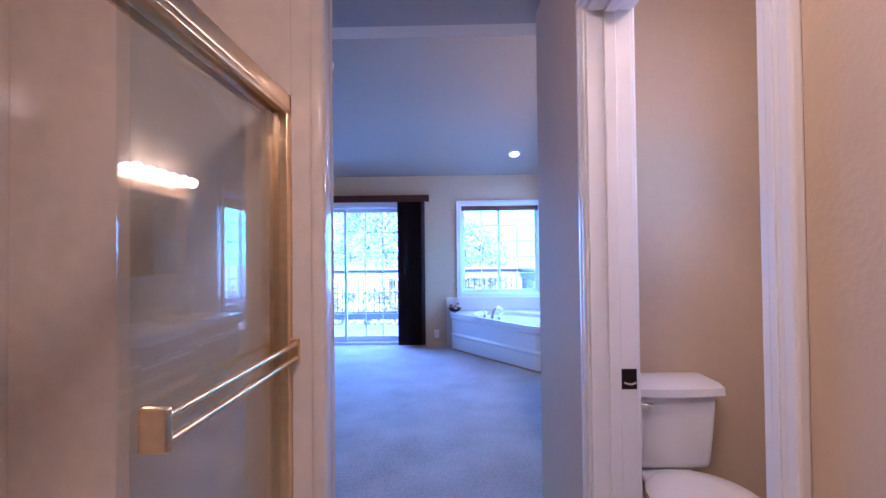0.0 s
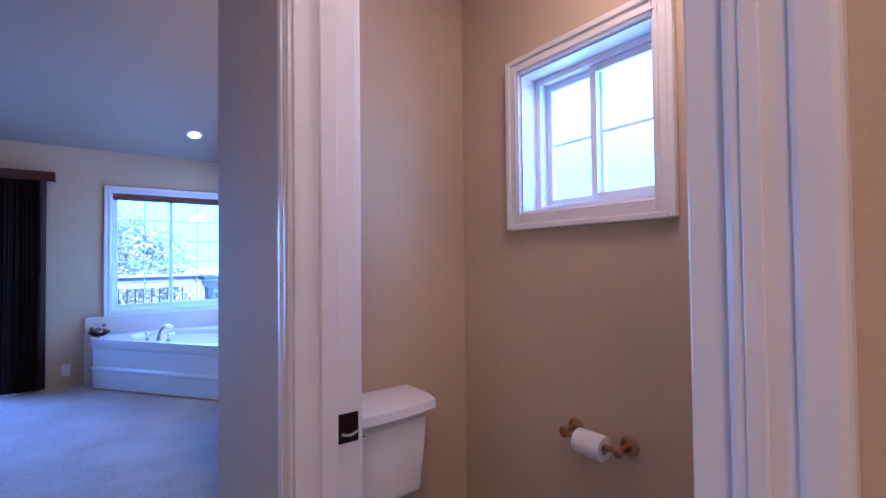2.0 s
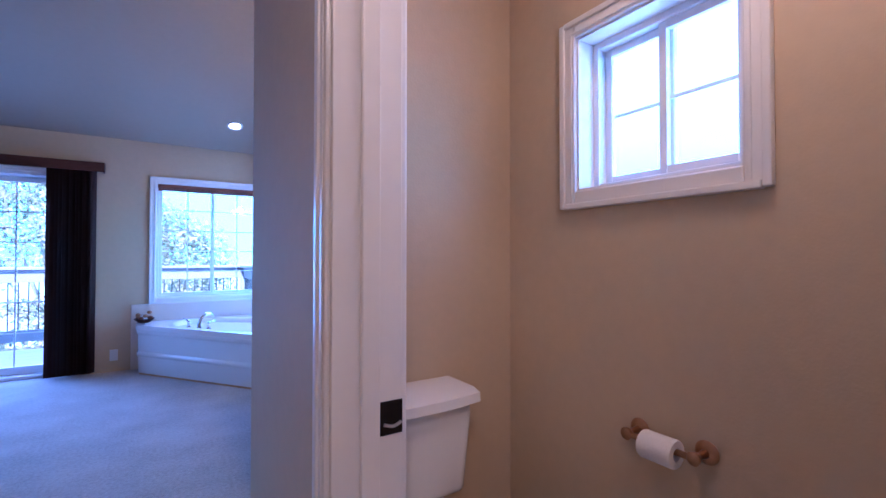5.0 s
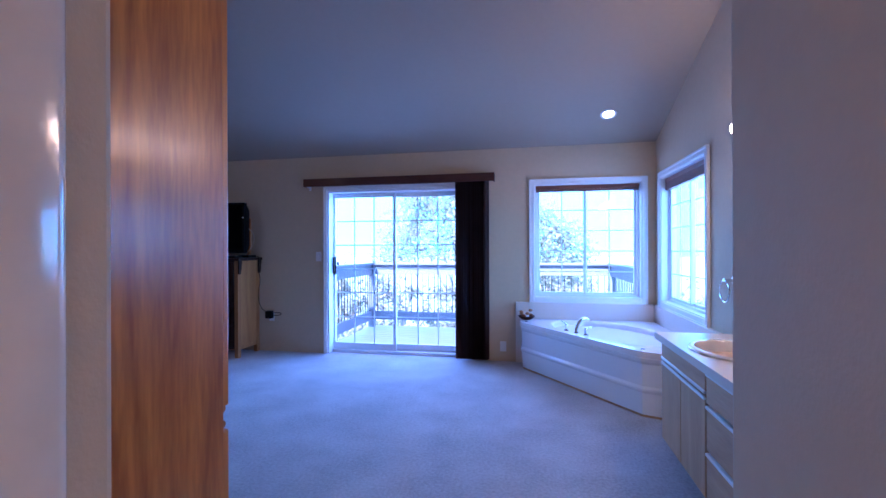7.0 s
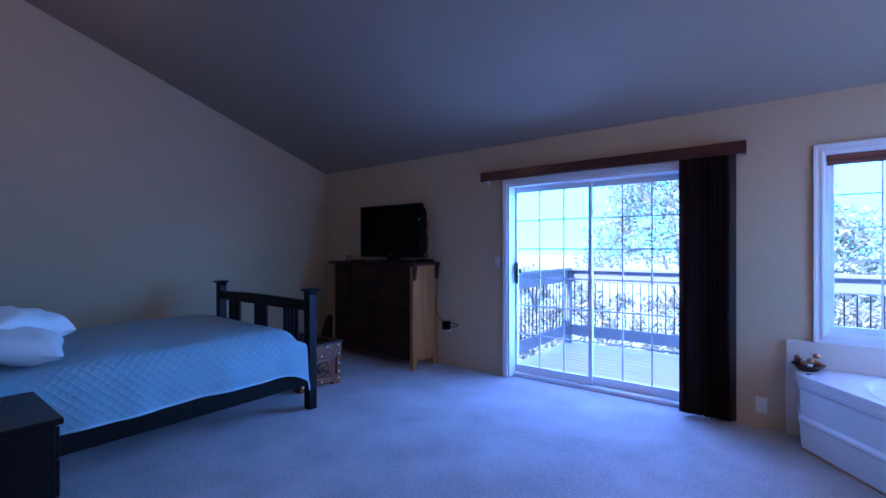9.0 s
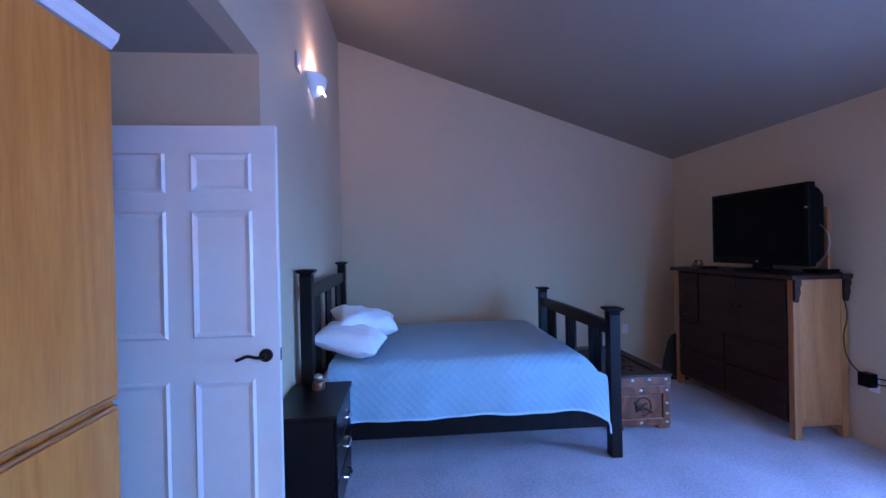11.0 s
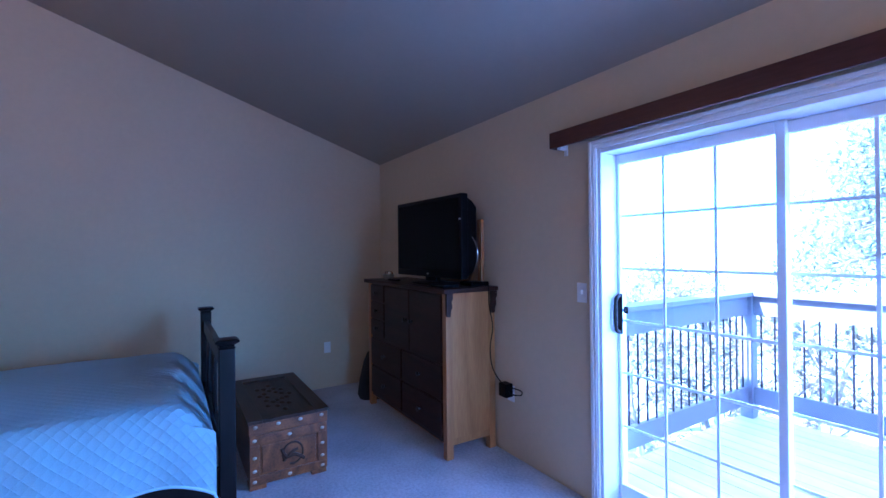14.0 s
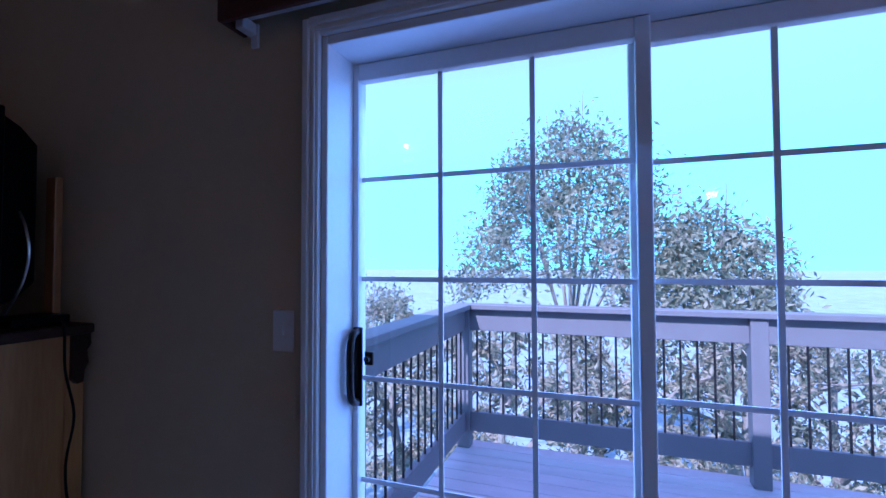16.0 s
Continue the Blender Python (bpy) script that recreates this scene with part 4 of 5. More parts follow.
mr = thing("wall_mirror", (1.6, 3.55, 1.1), "large wall mirror in a pale wood frame", "mirror")
bm = shape()
box(bm, (1.588, 2.56, 1.14), (1.594, 4.54, 1.86))
part("mirror_glass", bm, MIRROR, mr)
bars(mr, "x", [(4.54, 4.61, 1.578, 1.609, 1.075, 1.925), (2.49, 2.56, 1.578, 1.609, 1.075, 1.925), (2.56, 4.54, 1.578, 1.609, 1.86, 1.925), (2.56, 4.54, 1.578, 1.609, 1.075, 1.14)], MAPLE_Y, "frame_rail", 0.006)

BULB = emitter("lit_bulb", (1.0, 0.7, 0.38), 11.0)
for y0 in (3.72,):
    vl = thing("vanity_light_bar", (1.58, y0 + 0.45, 2.0), "brass vanity light bar with six lit globe bulbs", "light fixture")
    bm = shape()
    box(bm, (1.575, y0, 1.945), (1.609, y0 + 0.9, 2.075), 0.006)
    part("back_plate", bm, BRASS, vl)
    for k in range(6):
        y = y0 + 0.075 + 0.15 * k
        bm = shape()
        cyl(bm, (1.575, y, 2.01), (1.55, y, 2.01), 0.022, 0.018)
        part("socket", bm, BRASS, vl, smooth=True)
        bm = shape()
        ball(bm, (1.51, y, 2.01), 0.045, n=18)
        b = part("bulb", bm, BULB, vl, "frosted globe bulb, lit", True)

rg = thing("towel_ring", (1.6, 4.86, 1.06), "chrome towel ring on the wall", "towel ring")
bm = shape()
lathe(bm, [(0.026, 0), (0.026, 0.006), (0.012, 0.012), (0.01, 0.05), (0.015, 0.06), (0, 0.064)], (1.61, 4.86, 1.07), 16, pose(0, 0, 0, 0, -90))
part("post", bm, CHROME, rg, smooth=True)
bm = shape()
tube(bm, [(1.553, 4.86 + 0.072 * math.sin(a), 0.997 + 0.072 * math.cos(a)) for a in [k * 2 * math.pi / 32 for k in range(33)]], 0.005, 8)
part("ring", bm, CHROME, rg, smooth=True)


def plate(name, label, category, centre, normal, kind_="switch", wide=0.07):
    """A wall plate with a switch or sockets."""
    c, nrm = Vector(centre), Vector(normal)
    ax = Vector((abs(nrm.y), abs(nrm.x), 0))
    p = thing(name, centre, label, category)

    def slab(bm, w, h, d0, d1, dz=0.0, bev=0.003):
        a = c - ax * w / 2 + nrm * d0 + Vector((0, 0, dz - h / 2))
        b = c + ax * w / 2 + nrm * d1 + Vector((0, 0, dz + h / 2))
        box(bm, [min(i, j) for i, j in zip(a, b)], [max(i, j) for i, j in zip(a, b)], bev)
    bm = shape()
    slab(bm, wide, 0.115, 0, 0.006)
    part("cover_plate", bm, PLASTIC, p)
    if kind_ == "switch":
        bm = shape()
        slab(bm, 0.011, 0.026, 0.006, 0.014, 0.003, 0.002)
        part("toggle", bm, PLASTIC, p)
    else:
        for dz in (-0.021, 0.021):
            bm = shape()
            slab(bm, 0.034, 0.03, 0.006, 0.0085, dz, 0.004)
            part("socket", bm, PLASTIC, p)
    return p


plate("light_switch", "white toggle light switch beside the glass door", "light switch", (-2.311, YN, 1.20), (0, -1, 0))
plate("wall_outlet", "white wall outlet low on the wall near the chest", "outlet", (XW, 6.07, 0.43), (1, 0, 0), "outlet")
plate("wall_outlet", "white wall outlet low beside the bathtub", "outlet", (-0.03, YN, 0.17), (0, -1, 0), "outlet")
plate("light_switch", "white wall switch above the towel ring", "light switch", (XE, 4.77, 1.16), (-1, 0, 0))
plate("wall_outlet", "white wall outlet above the vanity counter", "outlet", (XE, 4.70, 0.96), (-1, 0, 0), "outlet")

# ---- ceiling and wall fixtures ----
SLOPE = (ZTOP - ZC) / (YN - YS)
dl = thing("recessed_light", (1.04, 6.18, 2.61), "white recessed ceiling light, lit", "light fixture")
tilt = Matrix.Translation((1.04, 6.18, ZC + (YN - 6.18) * SLOPE)) @ pose(0, 0, 0, -math.degrees(math.atan(SLOPE)))
bm = shape()
lathe(bm, [(0.052, 0.01), (0.052, -0.004), (0.062, -0.012), (0.076, -0.01), (0.078, -0.001), (0.078, 0.004)], n=32, m=tilt)
part("trim_ring", bm, TRIM, dl, smooth=True)
bm = shape()
lathe(bm, [(0.0, -0.003), (0.052, -0.003), (0.052, 0.0), (0.0, 0.0)], n=28, m=tilt)
part("lens", bm, emitter("recessed_lens", (1.0, 0.9, 0.75), 5.0), dl)

sc = thing("wall_sconce", (-3.78, 2.85, 2.75), "white half-bowl uplight sconce on the wall, lit", "wall lamp")
bm = shape()
rings = []
for r, z in ((0.02, 2.66), (0.1, 2.69), (0.16, 2.74), (0.19, 2.80), (0.178, 2.80), (0.15, 2.75), (0.09, 2.705), (0.02, 2.68)):
    rings.append([bm.verts.new((-3.78 + r * math.cos(a) * 1.05, 2.782 + r * math.sin(a) * 0.62, z)) for a in [k * math.pi / 20 for k in range(21)]])
for a, b in zip(rings, rings[1:]):
    for k in range(20):
        bm.faces.new((a[k], a[k + 1], b[k + 1], b[k]))
part("bowl", bm, PORCELAIN, sc, smooth=True)
for dx in (-0.02, 0.05):
    bm = shape()
    lathe(bm, [(0.0, 0.0), (0.028, 0.002), (0.03, 0.008), (0.022, 0.012), (0, 0.012)], (-3.78 + dx, 2.862, 2.695 + 0.05 * abs(dx)), 14, pose(0, 0, 0, -62))
    part("crystal", bm, emitter("sconce_slot", (1.0, 0.95, 0.85), 1.0), sc, "bright round cut-out")
bm = shape()
cyl(bm, (-3.78, 2.83, 2.72), (-3.78, 2.83, 2.775), 0.02, n=14)
part("bulb", bm, emitter("sconce_bulb", (1.0, 0.7, 0.4), 3.0), sc)
glow_lamp("sconce_glow", (-3.78, 2.88, 2.88), 0.9, 0.03, WARM)

vt = thing("wall_register", (-3.3, YS, 2.74), "small beige return air grille high on the wall", "vent")
bars(vt, "y", [(-3.36, -3.24, YS, YS + 0.008, 2.68, 2.80)], NICKEL, "frame", 0.003)
bars(vt, "y", [(-3.35, -3.25, YS + 0.008, YS + 0.013, 2.69 + 0.014 * k, 2.697 + 0.014 * k) for k in range(8)], PLASTIC, "slat", 0.0)
th = thing("thermostat", (-2.58, YS, 1.385), "white wall thermostat with a small grey display", "thermostat")
bm = shape()
box(bm, (-2.655, YS, 1.345), (-2.51, YS + 0.025, 1.425), 0.005)
part("housing", bm, PLASTIC, th)
bm = shape()
box(bm, (-2.58, YS + 0.0255, 1.375), (-2.525, YS + 0.027, 1.41), 0.0)
part("display", bm, material("lcd_grey", (0.12, 0.13, 0.11), 0.25), th)
for k in range(3):
    bm = shape()
    box(bm, (-2.645, YS + 0.0255, 1.362 + 0.018 * k), (-2.6, YS + 0.029, 1.372 + 0.018 * k), 0.001)
    part("button", bm, material("button_grey", (0.45, 0.45, 0.44), 0.5), th)

# ---- bed ----
bed = thing("bed", (-3.85, 3.85, 0), "dark espresso mission-style bed frame with slatted ends", "bed")


def post(x, y, h):
    bm = shape()
    box(bm, (x - 0.038, y - 0.038, 0), (x + 0.038, y + 0.038, h - 0.045), 0.005)
    p = part("post", bm, ESPRESSO, bed)
    bm = shape()
    rings = [[(x + sx * r, y + sy * r, h + z) for sx, sy in ((-1, -1), (1, -1), (1, 1), (-1, 1))] for r, z in
             ((0.036, -0.046), (0.041, -0.04), (0.034, -0.034), (0.036, -0.026), (0.056, -0.012), (0.058, -0.004), (0.045, 0.003), (0.01, 0.006))]
    loft(bm, rings)
    part("cap", bm, ESPRESSO, p)


XN, XF, YH, YF = -3.07, -4.62, 2.86, 4.89
for x, y, h in ((XN, YH, 1.315), (XF, YH, 1.315), (XN, YF, 1.01), (XF, YF, 1.01)):
    post(x, y, h)
for y, z0, z1, z2, z3 in ((YH, 1.12, 1.21, 0.42, 0.52), (YF, 0.82, 0.905, 0.32, 0.42)):
    bm = shape()
    n = 10
    lo = [[bm.verts.new((XN - 0.038 + (XF - XN + 0.076) * k / n, y + s * 0.016, z0 + 0.012 * math.sin(math.pi * k / n) * 0)) for k in range(n + 1)] for s in (-1, 1)]
    hi = [[bm.verts.new((XN - 0.038 + (XF - XN + 0.076) * k / n, y + s * 0.016, z1 + 0.014 * math.sin(math.pi * k / n))) for k in range(n + 1)] for s in (-1, 1)]
    for k in range(n):
        bm.faces.new((lo[0][k], lo[0][k + 1], hi[0][k + 1], hi[0][k]))
        bm.faces.new((lo[1][k], hi[1][k], hi[1][k + 1], lo[1][k + 1]))
        bm.faces.new((hi[0][k], hi[0][k + 1], hi[1][k + 1], hi[1][k]))
        bm.faces.new((lo[0][k], lo[1][k], lo[1][k + 1], lo[0][k + 1]))
    part("top_rail", bm, ESPRESSO_X, bed)
    bm = shape()
    box(bm, (XF + 0.038, y - 0.016, z2), (XN - 0.038, y + 0.016, z3), 0.004)
    part("lower_rail", bm, ESPRESSO_X, bed)
    inner = XN - XF - 0.076
    for g in range(3):
        gx = XF + 0.038 + inner * (g + 0.5) / 3 * 1.0
        for j in (-1.5, -0.5, 0.5, 1.5):
            bm = shape()
            w = 0.022
            x = gx + j * 0.058
            box(bm, (x - w, y - 0.009, z3 + 0.0005), (x + w, y + 0.009, z0 + 0.002), 0.003)
            part("slat", bm, ESPRESSO, bed)
for x in (XN, XF):
    bm = shape()
    box(bm, (x - 0.014, YH + 0.038, 0.205), (x + 0.014, YF - 0.038, 0.36), 0.004)
    part("side_rail", bm, ESPRESSO, bed)
bm = shape()
box(bm, (XF + 0.02, YH + 0.05, 0.24), (XN - 0.02, YF - 0.05, 0.27), 0.0)
part("slat_base", bm, ESPRESSO, bed)

mt = thing("mattress", (-3.85, 3.87, 0.27), "thick mattress under a quilt", "mattress")
bm = shape()
box(bm, (XF + 0.03, YH + 0.05, 0.272), (XN - 0.03, YF - 0.12, 0.605), 0.05, 4)
part("mattress_body", bm, PAPER, mt, smooth=True)


def quilt_material():
    """Cotton with stitched diamonds that puff up between the seams."""
    m = material("pale_blue_quilt", (0.58, 0.76, 0.86), 0.85, vary=0.06, scale=4, fine=200, sheen=0.2)
    t = m.node_tree
    b = t.nodes["Principled BSDF"]
    tc, sep = t.nodes.new("ShaderNodeTexCoord"), t.nodes.new("ShaderNodeSeparateXYZ")
    t.links.new(tc.outputs["UV"], sep.inputs[0])

    def op(kind, a, b_=None):
        n = t.nodes.new("ShaderNodeMath")
        n.operation = kind
        for i, v in enumerate((a, b_)):
            if v is None:
                continue
            if isinstance(v, (int, float)):
                n.inputs[i].default_value = v
            else:
                t.links.new(v, n.inputs[i])
        return n.outputs[0]
    s1 = op("ABSOLUTE", op("SINE", op("MULTIPLY", op("ADD", sep.outputs[0], sep.outputs[1]), math.pi / 0.06)))
    s2 = op("ABSOLUTE", op("SINE", op("MULTIPLY", op("SUBTRACT", sep.outputs[0], sep.outputs[1]), math.pi / 0.06)))
    puff = op("POWER", op("MULTIPLY", s1, s2), 0.45)
    bp = t.nodes.new("ShaderNodeBump")
    bp.inputs["Strength"].default_value, bp.inputs["Distance"].default_value = 0.5, 0.006
    t.links.new(puff, bp.inputs["Height"])
    t.links.new(bp.outputs["Normal"], b.inputs["Normal"])
    return m


def quilt():
    """A cloth that lies over the mattress and hangs at both sides and at the foot."""
    bm = shape()
    uv = bm.loops.layers.uv.new("cloth")
    half, top, drop = 0.798, 0.692, 0.305
    cxm = (XN + XF) / 2
    nu, nv = 64, 70
    grid = []
    for j in range(nv + 1):
        v = j / nv
        y = 2.98 + v * 1.93
        row = []
        for i in range(nu + 1):
            s = -1 + 2 * i / nu
            L = half + drop
            d = s * L
            a = abs(d)
            rr = 0.11
            if a < half - rr:
                x, z = a, top
            elif a < half - rr + rr * math.pi / 2:
                th_ = (a - half + rr) / rr
                x, z = half - rr + rr * math.sin(th_), top - rr + rr * math.cos(th_)
            else:
                x, z = half + 0.004, top - rr - (a - (half - rr + rr * math.pi / 2))
            # round over the foot end
            f = max(0.0, (y - 4.64) / 0.24)
            yy = y
            if f > 0:
                z -= 0.26 * f * f * (1 if a < half else 0.3)
                yy = min(y, 4.845 - 0.01 * abs(s))
            hang = max(0.0, a - half)
            wob = 0.012 * math.sin(y * 9 + 1.3) + 0.008 * math.sin(y * 23)
            x += (hang / drop) * (0.028 + wob)
            # the filling stands highest along the middle
            z += 0.022 * max(0.0, 1 - (a / half) ** 2) * math.sin(math.pi * min(1.0, v * 1.05))
            z += 0.014 * noise.noise((d * 2.1, y * 2.1, 0)) + 0.004 * noise.noise((d * 7, y * 7, 3))
            # corner at the foot hangs lower
            if hang > 0 and v > 0.8:
                z -= 0.06 * ((v - 0.8) / 0.2) ** 2 * hang / drop
            row.append((bm.verts.new((cxm + math.copysign(x, d) if a > 0 else cxm, yy, z)), (d, y)))
        grid.append(row)
    for j in range(nv):
        for i in range(nu):
            q = (grid[j][i], grid[j][i + 1], grid[j + 1][i + 1], grid[j + 1][i])
            f = bm.faces.new([p[0] for p in q])
            for loop, p in zip(f.loops, q):
                loop[uv].uv = p[1]
    bmesh.ops.solidify(bm, geom=bm.faces[:], thickness=0.010)
    q = thing("quilt", (-3.85, 3.9, 0.6), "pale blue diamond-stitched quilt spread over the bed", "quilt")
    edges = [[tuple(grid[j][i][0].co) for j in range(nv + 1)] for i in (0, nu)]
    part("cloth", bm, quilt_material(), q, smooth=True)
    for e in edges:
        bm = shape()
        tube(bm, e, 0.007, 6)
        part("bound_hem", bm, HEM, q, smooth=True)
    return q


HEM = material("quilt_binding", (0.52, 0.7, 0.8), 0.85, vary=0.05, fine=150)
quilt()

COTTON = material("white_cotton", (0.8, 0.8, 0.82), 0.9, vary=0.03, scale=5, fine=90, bump=0.25, bump_scale=25, sheen=0.2)


def pillow(m, seed):
    bm = shape()
    n = 26
    half = []
    for sgn in (1, -1):
        g = []
        for j in range(n + 1):
            row = []
            for i in range(n + 1):
                u, v = -1 + 2 * i / n, -1 + 2 * j / n
                e = max(0.0, (1 - u ** 4) * (1 - v ** 4)) ** 0.55
                pin = 1 - 0.05 * (1 - abs(u)) * abs(v) - 0.05 * (1 - abs(v)) * abs(u)
                wr = noise.noise((u * 2.2 + seed, v * 2.2, sgn)) * 0.02 + noise.noise((u * 6, v * 6 + seed, sgn)) * 0.006
                row.append(Vector((0.228 * u * pin, 0.172 * v * pin, sgn * (0.08 * e) + wr * e)))
            g.append(row)
        half.append(g)
    vs = [[[bm.verts.new(m @ p) for p in r] for r in g] for g in half]
    for g in vs:
        for j in range(n):
            for i in range(n):
                bm.faces.new((g[j][i], g[j][i + 1], g[j + 1][i + 1], g[j + 1][i]))
    bmesh.ops.remove_doubles(bm, verts=bm.verts, dist=0.0015)
    return part("pillow", bm, COTTON, smooth=True)


for m, seed, lab in ((pose(-3.32, 3.1, 0.812, 8, 12, 80), 1, "plump white cotton pillow at the head of the bed"),
                     (pose(-3.58, 3.17, 0.9, 12, 10, 114), 5, "white cotton pillow leaning on another pillow"),
                     (pose(-4.15, 3.15, 0.79, 8, 0, 92), 9, "white cotton pillow lying behind two others")):
    tagged(pillow(m, seed), lab, "pillow", "bed pillows")

# ---- nightstand ----
ns = thing("nightstand", (-2.72, 2.97, 0), "black-brown nightstand with three drawers", "nightstand")
bm = shape()
box(bm, (-3.0, 2.80, 0.06), (-2.44, 3.115, 0.575), 0.003)
part("body", bm, ESPRESSO, ns)
bm = shape()
box(bm, (-3.02, 2.79, 0.576), (-2.42, 3.14, 0.605), 0.006)
part("top", bm, ESPRESSO_X, ns)
for x in (-2.985, -2.455):
    for y in (2.815, 3.095):
        bm = shape()
        cyl(bm, (x, y, 0), (x, y, 0.06), 0.014, 0.02, 10)
        part("foot", bm, ESPRESSO, ns)
for z0, z1 in ((0.42, 0.56), (0.25, 0.41), (0.075, 0.24)):
    bm = shape()
    box(bm, (-2.985, 3.1155, z0), (-2.455, 3.132, z1), 0.004)
    dr = part("drawer_front", bm, ESPRESSO_X, ns)
    bm = shape()
    zc = (z0 + z1) / 2 + 0.02
    tube(bm, curve([(-2.78, 3.132, zc), (-2.77, 3.155, zc - 0.006), (-2.72, 3.16, zc - 0.012), (-2.67, 3.155, zc - 0.006), (-2.66, 3.132, zc)]), [0.007] * 12 + [0.012] * 9 + [0.007] * 12, 8)
    part("handle", bm, CHROME, dr, "bright metal cup pull", True)
cl = thing("desk_ornament", (-2.88, 2.95, 0.605), "small brown and silver ornament on the nightstand", "ornament")
bm = shape()
lathe(bm, [(0, 0), (0.036, 0), (0.04, 0.02), (0.03, 0.045), (0.02, 0.05)], (-2.88, 2.96, 0.606), 18)
part("base", bm, CARVED, cl, smooth=True)
bm = shape()
ball(bm, (-2.88, 2.96, 0.675), 0.027, 1, 1, 0.85, 14)
part("knob", bm, NICKEL, cl, smooth=True)

# ---- carved chest ----
ch = thing("carved_chest", (-3.94, 5.28, 0), "carved brown wooden chest with metal studs", "chest")
x0, x1, y0, y1 = -4.42, -3.45, 5.05, 5.515
bm = shape()
box(bm, (x0, y0, 0.03), (x1, y1, 0.335), 0.004)
part("body", bm, CARVED, ch)
for x in (x0, x1 - 0.09):
    for y in (y0, y1 - 0.09):
        bm = shape()
        box(bm, (x - 0.004, y - 0.004, 0), (x + 0.094, y + 0.094, 0.03), 0.003)
        part("foot", bm, CARVED, ch)
bm = shape()
box(bm, (x0 - 0.008, y0 - 0.008, 0.337), (x1 + 0.012, y1 + 0.012, 0.405), 0.005)
lid = part("lid", bm, CARVED, ch)
bars(lid, "y", [(x0 - 0.015, x1 + 0.02, y0 - 0.015, y0 + 0.075, 0.4055, 0.428), (x0 - 0.015, x1 + 0.02, y1 - 0.07, y1 + 0.02, 0.4055, 0.428), (x0 - 0.015, x0 + 0.08, y0 + 0.075, y1 - 0.07, 0.4055, 0.428), (x1 - 0.075, x1 + 0.02, y0 + 0.075, y1 - 0.07, 0.4055, 0.428)], CARVED_DARK, "lid_rail", 0.004)
bm = shape()
box(bm, (x0 + 0.08, y0 + 0.075, 0.4055), (x1 - 0.075, y1 - 0.07, 0.414))
part("lid_panel", bm, CARVED_DARK, lid)
for k in range(22):
    a = k * 2.399
    rr = 0.06 + 0.006 * k
    bm = shape()
    ball(bm, (-3.92 + 1.7 * rr * math.cos(a), 5.28 + 0.62 * rr * math.sin(a), 0.413), 0.028, 1.3, 0.7, 0.4, 10)
    part("carved_leaf", bm, CARVED_DARK, lid, smooth=True)
bars(ch, "x", [(y0 - 0.003, y1 + 0.003, x1, x1 + 0.014, 0.03, 0.085), (y0 - 0.003, y1 + 0.003, x1, x1 + 0.014, 0.275, 0.335), (y0 - 0.003, y0 + 0.055, x1, x1 + 0.014, 0.085, 0.275), (y1 - 0.055, y1 + 0.003, x1, x1 + 0.014, 0.085, 0.275)], CARVED, "end_rail", 0.004)
bars(ch, "y", [(x0, x1, y1, y1 + 0.012, 0.03, 0.085), (x0, x1, y1, y1 + 0.012, 0.275, 0.335), (x0, x0 + 0.06, y1, y1 + 0.012, 0.085, 0.275), (x1 - 0.06, x1, y1, y1 + 0.012, 0.085, 0.275)], CARVED, "front_rail", 0.004)
bars(ch, "x", [(y0 + 0.068, y1 - 0.068, x1, x1 + 0.008, 0.097, 0.263)], CARVED, "end_panel", 0.006)
bm = shape()
ym = (y0 + y1) / 2
tube(bm, [(x1 + 0.008, ym + 0.02 + 0.062 * math.cos(a), 0.18 + 0.068 * math.sin(a)) for a in [k * 2 * math.pi / 24 - 1.9 for k in range(22)]], 0.007, 6)
tube(bm, curve([(x1 + 0.006, ym + 0.09, 0.13), (x1 + 0.012, ym + 0.03, 0.17), (x1 + 0.01, ym - 0.02, 0.165), (x1 + 0.006, ym - 0.05, 0.22)]), 0.012, 6)
tube(bm, curve([(x1 + 0.006, ym + 0.05, 0.20), (x1 + 0.012, ym + 0.01, 0.185), (x1 + 0.006, ym - 0.04, 0.14)]), 0.01, 6)
part("carved_crest", bm, CARVED_DARK, ch, smooth=True)
for y, z in [(y0 + 0.03 + k * 0.135, 0.385) for k in range(4)] + [(y0 + 0.025, 0.305), (ym, 0.305), (y1 - 0.025, 0.30), (y1 - 0.025, 0.2), (y0 + 0.025, 0.2), (y0 + 0.025, 0.055), (ym, 0.055), (y1 - 0.025, 0.055), (y1 - 0.025, 0.12), (y0 + 0.025, 0.12)]:
    bm = shape()
    ball(bm, (x1 + 0.013, y, z), 0.0115, 0.6, 1.25, 0.9, 10)
    part("stud", bm, NICKEL, ch, "tarnished metal stud", True)

# ---- dresser ----
ds = thing("dresser", (-3.84, 6.48, 0), "tall pine dresser with dark red-brown drawer fronts", "dresser")
a0, a1, b0, b1 = -4.52, -3.122, 6.262, 6.688
bm = shape()
box(bm, (a0 + 0.02, b0 + 0.02, 0.09), (a1 - 0.012, b1 - 0.005, 1.157), 0.002)
part("body", bm, PINE, ds)
bm = shape()
box(bm, (a0 - 0.03, b0 - 0.035, 1.157), (a1 + 0.035, b1 + 0.01, 1.19), 0.006)
part("top", bm, CHERRY, ds)
for x in (a0, a1 - 0.05):
    for y in (b0, b1 - 0.055):
        bm = shape()
        vs = box(bm, (x, y, 0), (x + 0.05, y + 0.055, 1.157), 0.003)
        part("corner_post", bm, PINE, ds)
